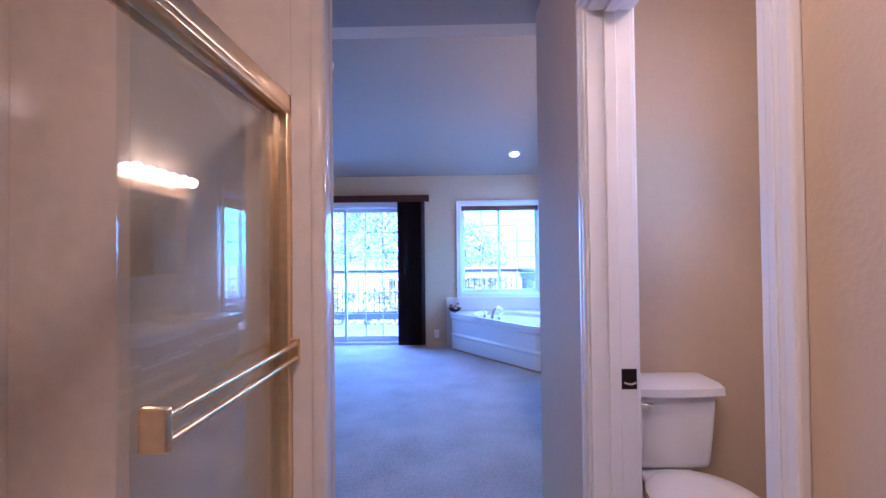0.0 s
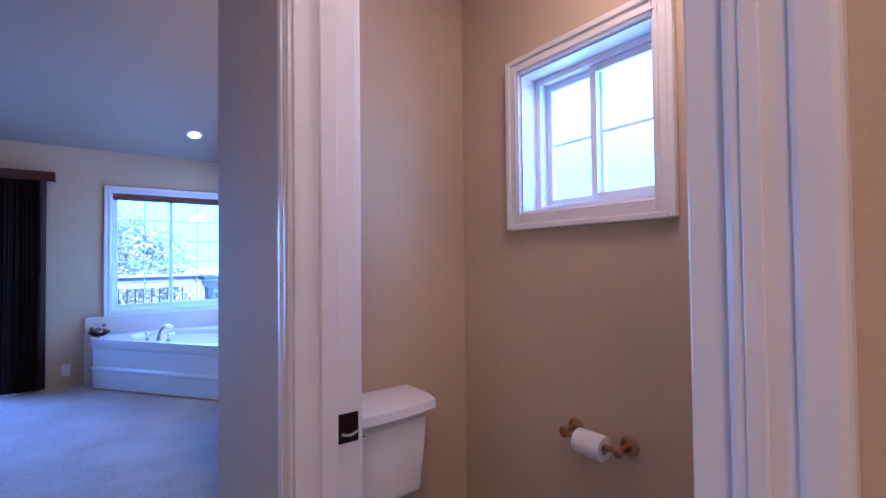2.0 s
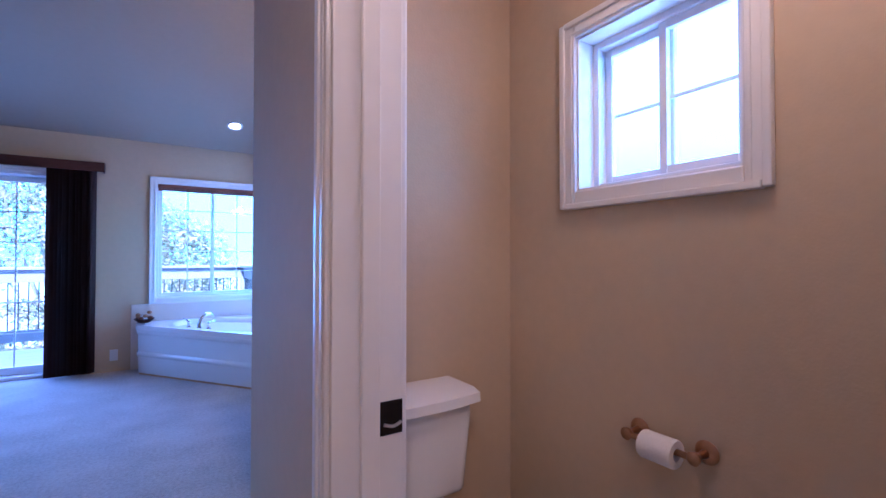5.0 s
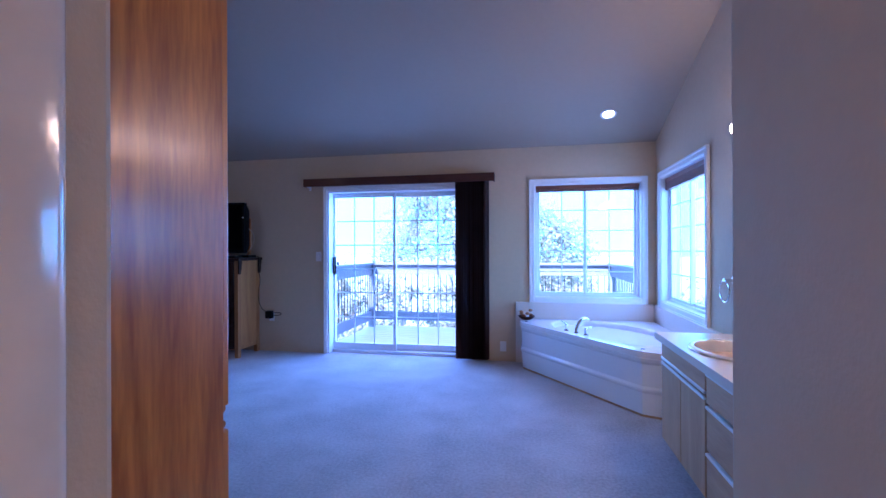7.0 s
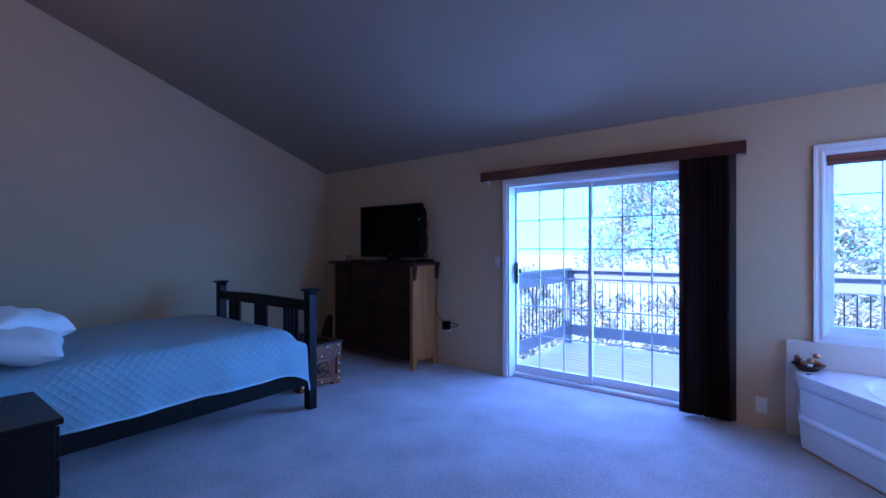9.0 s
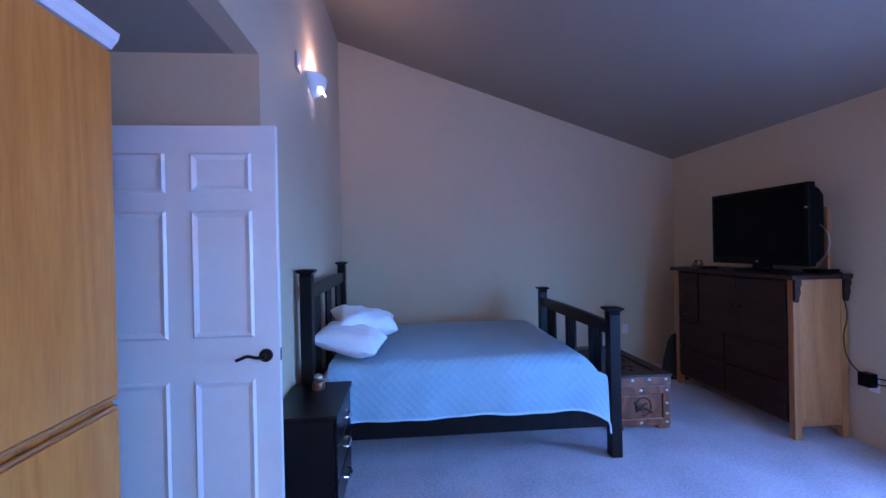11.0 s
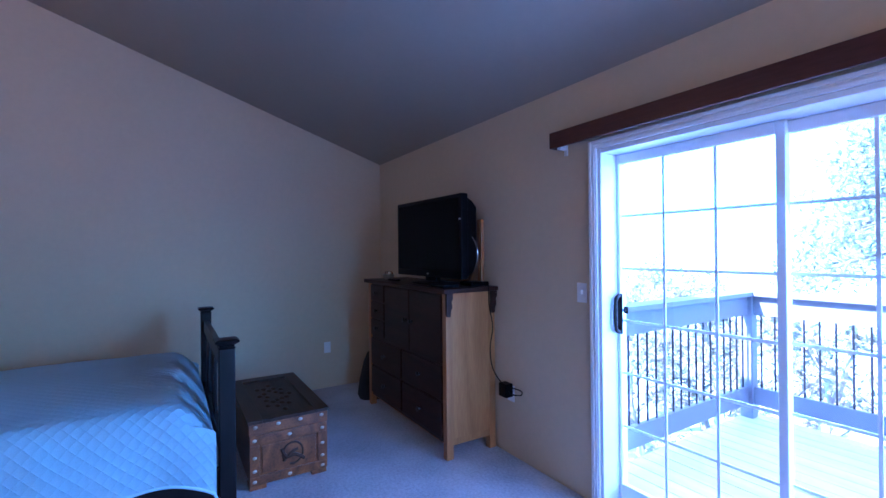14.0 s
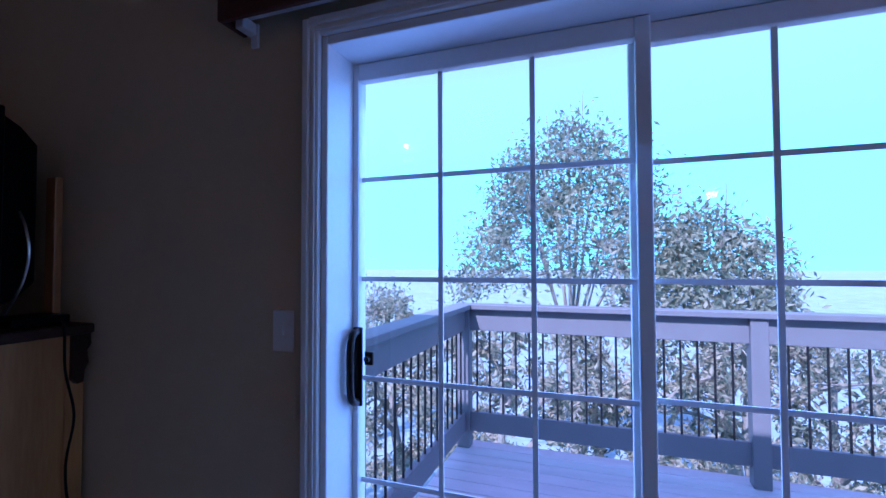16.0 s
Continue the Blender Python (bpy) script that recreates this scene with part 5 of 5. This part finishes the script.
for y in (b0 - 0.005, b1 - 0.045):
    bm = shape()
    prism(bm, [(y, 1.1565), (y, 1.01), (y + 0.012, 0.995), (y + 0.03, 0.998), (y + 0.034, 1.035), (y + 0.045, 1.06), (y + 0.04, 1.1), (y + 0.052, 1.12), (y + 0.05, 1.1565)], "x", a1 + 0.0005, a1 + 0.022)
    part("corbel", bm, CHERRY, ds)
bm = shape()
prism(bm, [(b0 + 0.055, 0.14), (b0 + 0.055, 0.09), (b0 + 0.11, 0.105), (b1 - 0.11, 0.105), (b1 - 0.055, 0.09), (b1 - 0.055, 0.14)], "x", a1 - 0.02, a1 - 0.008)
part("side_apron", bm, PINE, ds)
bm = shape()
box(bm, (a1 - 0.0118, b0 + 0.055, 0.14), (a1 - 0.006, b1 - 0.055, 1.156), 0.0)
part("side_panel", bm, PINE, ds)
bm = shape()
box(bm, (a0 + 0.05, b0 + 0.016, 0.1), (a1 - 0.05, b0 + 0.0198, 1.156), 0.0)
part("front_frame", bm, CHERRY, ds, "dark red-brown face frame")
cells = [(-4.46, -4.17, 1.14 - 0.16 * (k + 1) + 0.012, 1.14 - 0.16 * k) for k in range(3)] + [(-4.15, -3.68, 0.66, 1.14), (-3.672, -3.19, 0.66, 1.14)]
cells += [(-4.46, -3.835, 0.40, 0.64), (-3.815, -3.19, 0.40, 0.64), (-4.46, -3.835, 0.13, 0.38), (-3.815, -3.19, 0.13, 0.38)]
for c0_, c1_, z0, z1 in cells:
    bm = shape()
    box(bm, (c0_, b0 - 0.002, z0), (c1_, b0 + 0.0195, z1), 0.005)
    dr = part("drawer_front", bm, CHERRY, ds)
    for kx in ((0.9,) if c0_ == -4.15 else (0.1,) if z0 == 0.66 else (0.5,)):
        bm = shape()
        xk = c0_ + (c1_ - c0_) * kx
        zk = (z0 + z1) / 2
        lathe(bm, [(0.012, 0), (0.008, 0.012), (0.018, 0.02), (0.016, 0.03), (0, 0.034)], (xk, b0 - 0.002, zk), 12, pose(0, 0, 0, 90))
        part("knob", bm, OILED, dr, "dark round knob", True)

# television and what lies on the dresser
tv = thing("television", (-3.62, 6.46, 1.19), "black flat-screen television, switched off", "television")
m = pose(-3.605, 6.42, 1.562, 0, 0, 2.0)
bm = shape()
box(bm, (-0.51, -0.022, -0.315), (0.458, 0.04, 0.305), 0.008, 3, m)
part("bezel", bm, BLACK, tv, smooth=True)
bm = shape()
box(bm, (-0.475, -0.0245, -0.26), (0.425, -0.0225, 0.275), 0.0, 1, m)
part("screen", bm, SCREEN, tv, "glossy black screen")
bm = shape()
rings = []
for y, sx, sz in ((0.041, 0.468, 0.29), (0.09, 0.462, 0.265), (0.14, 0.45, 0.22), (0.155, 0.38, 0.17)):
    rings.append([tuple(m @ Vector((sx * a - 0.026, y, sz * b - 0.01))) for a, b in ((-1, -1), (1, -1), (1, 1), (-1, 1))])
loft(bm, rings)
part("rear_cover", bm, BLACK, tv)
bm = shape()
box(bm, (-0.08, 0.0, -0.362), (0.08, 0.05, -0.30), 0.01, 2, m)
part("neck", bm, BLACK, tv)
bm = shape()
loft(bm, [[tuple(m @ Vector((sx * math.cos(a), 0.03 + sy * math.sin(a), z))) for a in [k * 2 * math.pi / 32 for k in range(32)]] for z, sx, sy in ((-0.37, 0.29, 0.125), (-0.36, 0.29, 0.125), (-0.352, 0.23, 0.1), (-0.349, 0.06, 0.04))])
part("stand", bm, BLACK, tv, smooth=True)
for x, z in ((0.442, 0.12), (0.0, -0.29)):
    bm = shape()
    box(bm, (x - 0.012, -0.0245, z - 0.006), (x + 0.012, -0.0235, z + 0.006), 0.0, 1, m)
    part("maker_mark", bm, NICKEL, tv, "small silver mark")

for nm, lo, hi, lab in (("media_player", (-3.36, 6.27, 1.1915), (-3.16, 6.40, 1.214), "flat black media box on the dresser corner"),
                        ("cable_box", (-3.30, 6.50, 1.1915), (-3.15, 6.66, 1.222), "black cable box behind the television")):
    p = thing(nm, lo, lab, "media box")
    bm = shape()
    box(bm, lo, hi, 0.004)
    part("case", bm, BLACK, p)
    bm = shape()
    box(bm, (lo[0] + 0.01, lo[1] - 0.0015, lo[2] + 0.008), (hi[0] - 0.01, lo[1], lo[2] + 0.02))
    part("front_strip", bm, SCREEN, p)
pl = shape()
box(pl, (-3.285, 6.655, 1.1915), (-3.235, 6.68, 1.69), 0.004, 2, None)
tagged(part("wood_plank", pl, PINE), "narrow pale wood plank standing against the wall", "plank")
tr = thing("trinket_dish", (-4.36, 6.42, 1.19), "small dark bowl of trinkets on the dresser", "bowl")
bm = shape()
lathe(bm, [(0, 0), (0.03, 0), (0.055, 0.03), (0.058, 0.045), (0.05, 0.044), (0.03, 0.016), (0, 0.012)], (-4.36, 6.40, 1.1915), 18)
part("bowl", bm, NICKEL, tr, smooth=True)
for k in range(6):
    bm = shape()
    ball(bm, (-4.36 + 0.026 * math.cos(k), 6.40 + 0.026 * math.sin(k), 1.239 + 0.008 * (k % 2)), 0.018, n=10)
    part("trinket", bm, CARVED if k % 2 else NICKEL, tr, smooth=True)
rm = shape()
box(rm, (-4.16, 6.30, 1.1915), (-3.99, 6.345, 1.209), 0.006)
tagged(part("remote_control", rm, BLACK), "black remote control lying on the dresser", "remote control")

# cables and power adapter by the dresser
wire = shape()
tube(wire, curve([(-3.1, 6.59, 1.2), (-3.078, 6.6, 1.19), (-3.085, 6.61, 1.05), (-3.08, 6.635, 0.9), (-3.098, 6.625, 0.75), (-3.088, 6.63, 0.62), (-3.06, 6.66, 0.53), (-2.98, 6.67, 0.48)]), 0.004, 6)
tagged(part("black_cable", wire, BLACK, smooth=True), "thin black power cord hanging beside the dresser", "cable")
wire = shape()
tube(wire, curve([(-3.16, 6.52, 1.55), (-3.09, 6.5, 1.5), (-3.07, 6.5, 1.42), (-3.1, 6.5, 1.33), (-3.18, 6.5, 1.235)]), 0.004, 6)
tagged(part("video_cable", wire, NICKEL, smooth=True), "pale cable looping behind the television", "cable")
po = plate("wall_outlet", "white wall outlet behind a black adapter", "outlet", (-2.955, YN, 0.44), (0, -1, 0), "outlet")
ad = thing("power_adapter", (-2.97, 6.66, 0.46), "black plug-in power adapter with a short lead", "adapter")
bm = shape()
box(bm, (-3.01, 6.625, 0.42), (-2.925, 6.691, 0.515), 0.008, 2)
part("body", bm, BLACK, ad)
bm = shape()
tube(bm, curve([(-2.925, 6.65, 0.468), (-2.87, 6.64, 0.46), (-2.81, 6.66, 0.47), (-2.83, 6.68, 0.488), (-2.91, 6.67, 0.49)]), 0.0045, 6)
part("lead", bm, BLACK, ad, smooth=True)

bag = shape()
loft(bag, [[(-4.68 + rx * math.cos(a), 6.36 + ry * math.sin(a), z) for a in [k * 2 * math.pi / 18 for k in range(18)]] for z, rx, ry in
           ((0.0, 0.11, 0.13), (0.05, 0.12, 0.15), (0.2, 0.1, 0.13), (0.36, 0.07, 0.09), (0.45, 0.035, 0.05), (0.47, 0.01, 0.01))])
tagged(part("shoulder_bag", bag, material("black_cloth", (0.01, 0.01, 0.011), 0.9, vary=0.2, fine=120, bump=0.4), smooth=True), "slumped black cloth bag beside the dresser", "bag")

# unseen dome lamps, added to give the hall and the toilet room warm light
for at, watts in (((1.2, 1.35, ZC), 1.3), ((0.1, 0.5, ZC), 2.6)):
    cl_ = thing("unseen_ceiling_light", at, "frosted glass dome ceiling light added out of view, lit", "light fixture", "ceiling lights")
    bm = shape()
    lathe(bm, [(0.13, 0), (0.135, -0.012), (0.125, -0.02)], (at[0], at[1], ZC), 28)
    part("base_ring", bm, BRASS, cl_, smooth=True)
    bm = shape()
    lathe(bm, [(0.125, -0.02), (0.12, -0.05), (0.08, -0.085), (0.0, -0.1)], (at[0], at[1], ZC), 28)
    part("dome", bm, emitter("lit_dome", (1.0, 0.64, 0.32), watts * 6.0), cl_, smooth=True)


# ---- deck ----
DECK = wood("painted_deck_board", (0.5, 0.48, 0.51), (0.64, 0.61, 0.65), 0.55, "x", 6, 0.0)
RAIL = material("grey_rail_paint", (0.18, 0.18, 0.2), 0.55, vary=0.07, scale=4, fine=40, bump=0.1)
IRON = material("black_iron", (0.02, 0.02, 0.022), 0.45, metal=0.4, vary=0.2)
DX0, DX1, DY0, DY1, DZ = -2.585, 1.64, 6.93, 9.23, -0.1
dk = tagged(new("deck"), "grey painted timber deck with gaps between boards", "deck", kind="structure")
y = DY0
while y < DY1:
    bm = shape()
    box(bm, (DX0, y, DZ - 0.035), (DX1, y + 0.134, DZ), 0.004, 1)
    part("board", bm, DECK, dk)
    y += 0.14
bars(dk, "y", [(DX0, DX1, DY0, DY0 + 0.04, DZ - 0.24, DZ - 0.036), (DX0, DX1, DY1 - 0.04, DY1, DZ - 0.24, DZ - 0.036), (DX0, DX0 + 0.04, DY0 + 0.04, DY1 - 0.04, DZ - 0.24, DZ - 0.036), (DX1 - 0.04, DX1, DY0 + 0.04, DY1 - 0.04, DZ - 0.24, DZ - 0.036)], DECK, "joist", 0.003)
for x in (DX0 + 0.1, (DX0 + DX1) / 2, DX1 - 0.1):
    bm = shape()
    box(bm, (x - 0.07, DY1 - 0.2, -3.6), (x + 0.07, DY1 - 0.06, DZ - 0.24), 0.006)
    part("support_post", bm, DECK, dk)

rl = thing("deck_railing", (-0.4, 9.1, DZ), "grey timber deck railing with black iron balusters", "railing")
runs = [((DX0 + 0.06, DY0 + 0.05), (DX0 + 0.06, DY1 - 0.06)), ((DX0 + 0.06, DY1 - 0.06), (DX1 - 0.06, DY1 - 0.06)), ((DX1 - 0.06, DY1 - 0.06), (DX1 - 0.06, DY0 + 0.05))]
posts = [(DX0 + 0.06, DY0 + 0.06), (DX0 + 0.06, DY1 - 0.06), (-0.485, DY1 - 0.06), (DX1 - 0.06, DY1 - 0.06), (DX1 - 0.06, DY0 + 0.06)]
for x, y in posts:
    bm = shape()
    box(bm, (x - 0.052, y - 0.052, DZ), (x + 0.052, y + 0.052, 1.012), 0.006)
    part("post", bm, RAIL, rl)
for (xa, ya), (xb, yb) in runs:
    along_x = abs(xb - xa) > abs(yb - ya)
    lo, hi = (min(xa, xb), min(ya, yb)), (max(xa, xb), max(ya, yb))
    for name, w, z0, z1 in (("cap_rail", 0.075, 1.013, 1.052), ("top_rail", 0.02, 0.84, 1.012), ("bottom_rail", 0.02, 0.03, 0.185)):
        bm = shape()
        e = 0.075 if name == "cap_rail" and along_x else (-0.076 if name == "cap_rail" else -0.053)
        if along_x:
            box(bm, (lo[0] - e, lo[1] - w, z0), (hi[0] + e, hi[1] + w, z1), 0.004)
        else:
            box(bm, (lo[0] - w, lo[1] - 0.05, z0), (hi[0] + w, hi[1] + e, z1), 0.004)
        part(name, bm, RAIL, rl)
    length = (hi[0] - lo[0]) if along_x else (hi[1] - lo[1])
    n = int(length / 0.105)
    for k in range(1, n):
        p = (lo[0] + length * k / n, lo[1]) if along_x else (lo[0], lo[1] + length * k / n)
        if min(abs(p[0] - q[0]) + abs(p[1] - q[1]) for q in posts) < 0.07:
            continue
        bm = shape()
        cyl(bm, (*p, 0.1851), (*p, 0.84), 0.008, n=8)
        part("baluster", bm, IRON, rl)

# ---- ground, hills and trees ----
GROUND = material("pale_grass_ground", (0.3, 0.38, 0.42), 0.95, vary=0.25, scale=0.4, fine=6, bump=0.4, bump_scale=8)
bm = shape()
n = 48
xs = sorted({round(s * (2 ** (i / 2.2) - 1) * 2.0, 2) for i in range(20) for s in (1, -1)})
ysg = [-60, -30, -12, 0, 4, 8, 10, 12, 14, 17, 20, 25, 32, 42, 60, 90, 140, 220, 350, 600]


def ground_z(x, y):
    z = -3.6 - 0.06 * max(0.0, y - 8)
    if y > 60:
        z += min(1.0, (y - 60) / 200) * (5 + 6 * noise.noise((x * 0.006, y * 0.006, 2))) * (1.0 if x < 0 else 0.75)
    return max(z, -9) + 0.25 * noise.noise((x * 0.2, y * 0.2, 0))


vg = [[bm.verts.new((x, y, ground_z(x, y))) for x in xs] for y in ysg]
for a, b in zip(vg, vg[1:]):
    for k in range(len(xs) - 1):
        bm.faces.new((a[k], a[k + 1], b[k + 1], b[k]))
setting("ground", bm, GROUND, "pale grassy hillside falling away from the house", "ground", True)

BARK = material("grey_bark", (0.26, 0.23, 0.2), 0.9, vary=0.3, scale=6, fine=40, bump=0.6, bump_scale=30)


def leaf_material(name, a, b):
    m = material(name, a, 0.55, vary=0.2)
    t = m.node_tree
    bs = t.nodes["Principled BSDF"]
    g = t.nodes.new("ShaderNodeNewGeometry")
    mix = t.nodes.new("ShaderNodeMix")
    mix.data_type = "RGBA"
    mix.inputs["A"].default_value, mix.inputs["B"].default_value = (*a, 1), (*b, 1)
    t.links.new(g.outputs["Random Per Island"], mix.inputs["Factor"])
    t.links.new(mix.outputs["Result"], bs.inputs["Base Color"])
    # thin leaves let light through
    tl, ms = t.nodes.new("ShaderNodeBsdfTranslucent"), t.nodes.new("ShaderNodeMixShader")
    ms.inputs["Fac"].default_value = 0.4
    t.links.new(mix.outputs["Result"], tl.inputs["Color"])
    t.links.new(bs.outputs["BSDF"], ms.inputs[1]), t.links.new(tl.outputs["BSDF"], ms.inputs[2])
    t.links.new(ms.outputs["Shader"], t.nodes["Material Output"].inputs["Surface"])
    return m


LEAF = leaf_material("tree_leaf", (0.1, 0.14, 0.09), (0.46, 0.42, 0.3))
LEAF_RUST = leaf_material("shrub_leaf", (0.1, 0.14, 0.1), (0.5, 0.43, 0.32))


def leaves(name, mat, centres, per, spread, size, parent, rng):
    """Small folded leaves scattered round twig ends."""
    verts, faces = [], []
    for c in centres:
        for _ in range(per):
            p = np.array(c) + rng.normal(0, spread, 3)
            d = rng.normal(0, 1, 3)
            d /= np.linalg.norm(d)
            e = np.cross(d, rng.normal(0, 1, 3))
            e /= np.linalg.norm(e)
            f = np.cross(d, e)
            s = size * rng.uniform(0.6, 1.3)
            i = len(verts)
            verts += [p - d * s, p + e * s * 0.4 + f * s * 0.12, p + d * s, p - e * s * 0.4 + f * s * 0.12]
            faces += [(i, i + 1, i + 2), (i, i + 2, i + 3)]
    me = bpy.data.meshes.new(name)
    me.from_pydata([tuple(v) for v in verts], [], faces)
    me.materials.append(mat)
    ob = new(name, me)
    ob.parent = parent
    ob.matrix_parent_inverse = world_of(parent).inverted()
    tagged(ob, kind="stuff")
    return ob


def tree(name, base, height, spread, label, category, seed, mat, limbs=9, twigs=16, per=26, leaf=0.075, first=0.28):
    rng = np.random.default_rng(seed)
    t = thing(name, base, label, category)
    b = Vector(base)
    top = b + Vector((rng.normal(0, 0.2), rng.normal(0, 0.2), height * 0.86))
    bm = shape()
    tube(bm, curve([b - Vector((0, 0, 0.3)), b.lerp(top, 0.3) + Vector((0.1, 0.05, 0)), b.lerp(top, 0.65) - Vector((0.08, 0.04, 0)), top], 6), [0.035 * height * (1 - 0.9 * k / 18) for k in range(19)], 9)
    part("trunk", bm, BARK, t, smooth=True)
    ends = []
    bm = shape()
    for k in range(limbs):
        f = first + (0.98 - first) * (k + 0.5) / limbs
        p = b.lerp(top, f)
        a = k * 2.4 + rng.uniform(-0.4, 0.4)
        reach = spread * (0.55 + 0.5 * math.sin(math.pi * min(1.0, (f - first) / (1 - first) * 0.85 + 0.1))) * rng.uniform(0.75, 1.1)
        q = p + Vector((math.cos(a) * reach, math.sin(a) * reach, height * rng.uniform(0.08, 0.22)))
        mid = p.lerp(q, 0.5) + Vector((0, 0, 0.04 * height))
        line = curve([p, mid, q], 6)
        tube(bm, line, [0.012 * height * (1 - 0.85 * j / 12) for j in range(13)], 6)
        for j in range(twigs):
            s = line[min(12, int(3 + 9.9 * rng.uniform(0, 1)))]
            e = s + Vector(rng.normal(0, spread * 0.2, 3).tolist()) + Vector((0, 0, spread * 0.06))
            tube(bm, [s, s.lerp(e, 0.5) + Vector((0, 0, 0.03)), e], [0.012, 0.008, 0.004], 4, False)
            ends += [tuple(e), tuple(s.lerp(e, 0.6))]
    part("limbs", bm, BARK, t, smooth=True)
    leaves("crown", mat, ends, per, spread * 0.065, leaf, t, rng)
    return t


def dome_tree(name, base, centre, radii, label, seed, mat, ends_n, per, leaf):
    """A broad tree: trunk, forked limbs that reach into an uneven dome, leaves on the twigs."""
    rng = np.random.default_rng(seed)
    t = thing(name, base, label, "tree")
    b, c = Vector(base), Vector(centre)
    fork = b.lerp(c, 0.55)
    bm = shape()
    tube(bm, curve([b - Vector((0, 0, 0.3)), b.lerp(fork, 0.5) + Vector((0.12, 0, 0)), fork], 6), [0.24 - 0.008 * k for k in range(13)], 10)
    part("trunk", bm, BARK, t, smooth=True)
    bm, ends, mains = shape(), [], []
    for k in range(11):
        a, f = k * 2.4, (k + 0.5) / 11
        q = c + Vector((radii[0] * 0.62 * math.cos(a) * math.sqrt(f), radii[1] * 0.62 * math.sin(a) * math.sqrt(f), radii[2] * (0.75 - 0.85 * f)))
        line = curve([fork, fork.lerp(q, 0.5) + Vector((0, 0, -0.25)), q], 6)
        tube(bm, line, [0.06 * (1 - 0.85 * j / 12) for j in range(13)], 6)
        mains += line[4:]
    for k in range(ends_n):
        d = rng.normal(0, 1, 3)
        d /= np.linalg.norm(d)
        d[2] = abs(d[2]) * 1.0 - 0.35
        # lumpy outline
        r = (0.55 + 0.45 * rng.uniform() ** 0.5) * (0.86 + 0.28 * noise.noise((d[0] * 2.2, d[1] * 2.2, d[2] * 2.2 + seed)))
        e = c + Vector((radii[0] * d[0] * r, radii[1] * d[1] * r, radii[2] * d[2] * r))
        s = min(mains[:: 2], key=lambda p: (p - e).length)
        tube(bm, [s, s.lerp(e, 0.5) + Vector((0, 0, 0.08)), e], [0.012, 0.008, 0.004], 4, False)
        ends.append(tuple(e))
    part("limbs", bm, BARK, t, smooth=True)
    leaves("crown", mat, ends, per, 0.20, leaf, t, rng)
    return t


dome_tree("tree", (-2.1, 17.0, -4.2), (-2.2, 17.0, 2.0), (3.1, 2.4, 5.1), "leafy broad tree beyond the deck railing", 3, LEAF, 620, 22, 0.075)
dome_tree("tree", (0.9, 16.0, -4.2), (0.75, 16.0, 0.5), (1.75, 1.5, 3.5), "lower tree with darker leaves beside a broad one", 8, LEAF, 300, 24, 0.075)
dome_tree("tree", (-8.6, 17.5, -4.2), (-8.6, 17.5, -0.6), (2.6, 1.8, 2.8), "low leafy tree at the far corner of the deck", 14, LEAF, 200, 20, 0.075)
tree("tree", (7.6, 13.5, -4.0), 8.0, 1.6, "slender tree seen through the bathroom window", "tree", 12, LEAF, 10, 10, 18, 0.08)
for k in range(13):
    x = -8.6 + 1.15 * k
    rr = random.uniform
    tree("shrub", (x + rr(-0.3, 0.3), 11.4 + rr(0, 2.4), -3.9), rr(4.0, 4.9), rr(1.1, 1.5), "tall leafy shrub below the deck", "shrub", 40 + k, LEAF_RUST, 8, 10, 20, 0.06, 0.3)
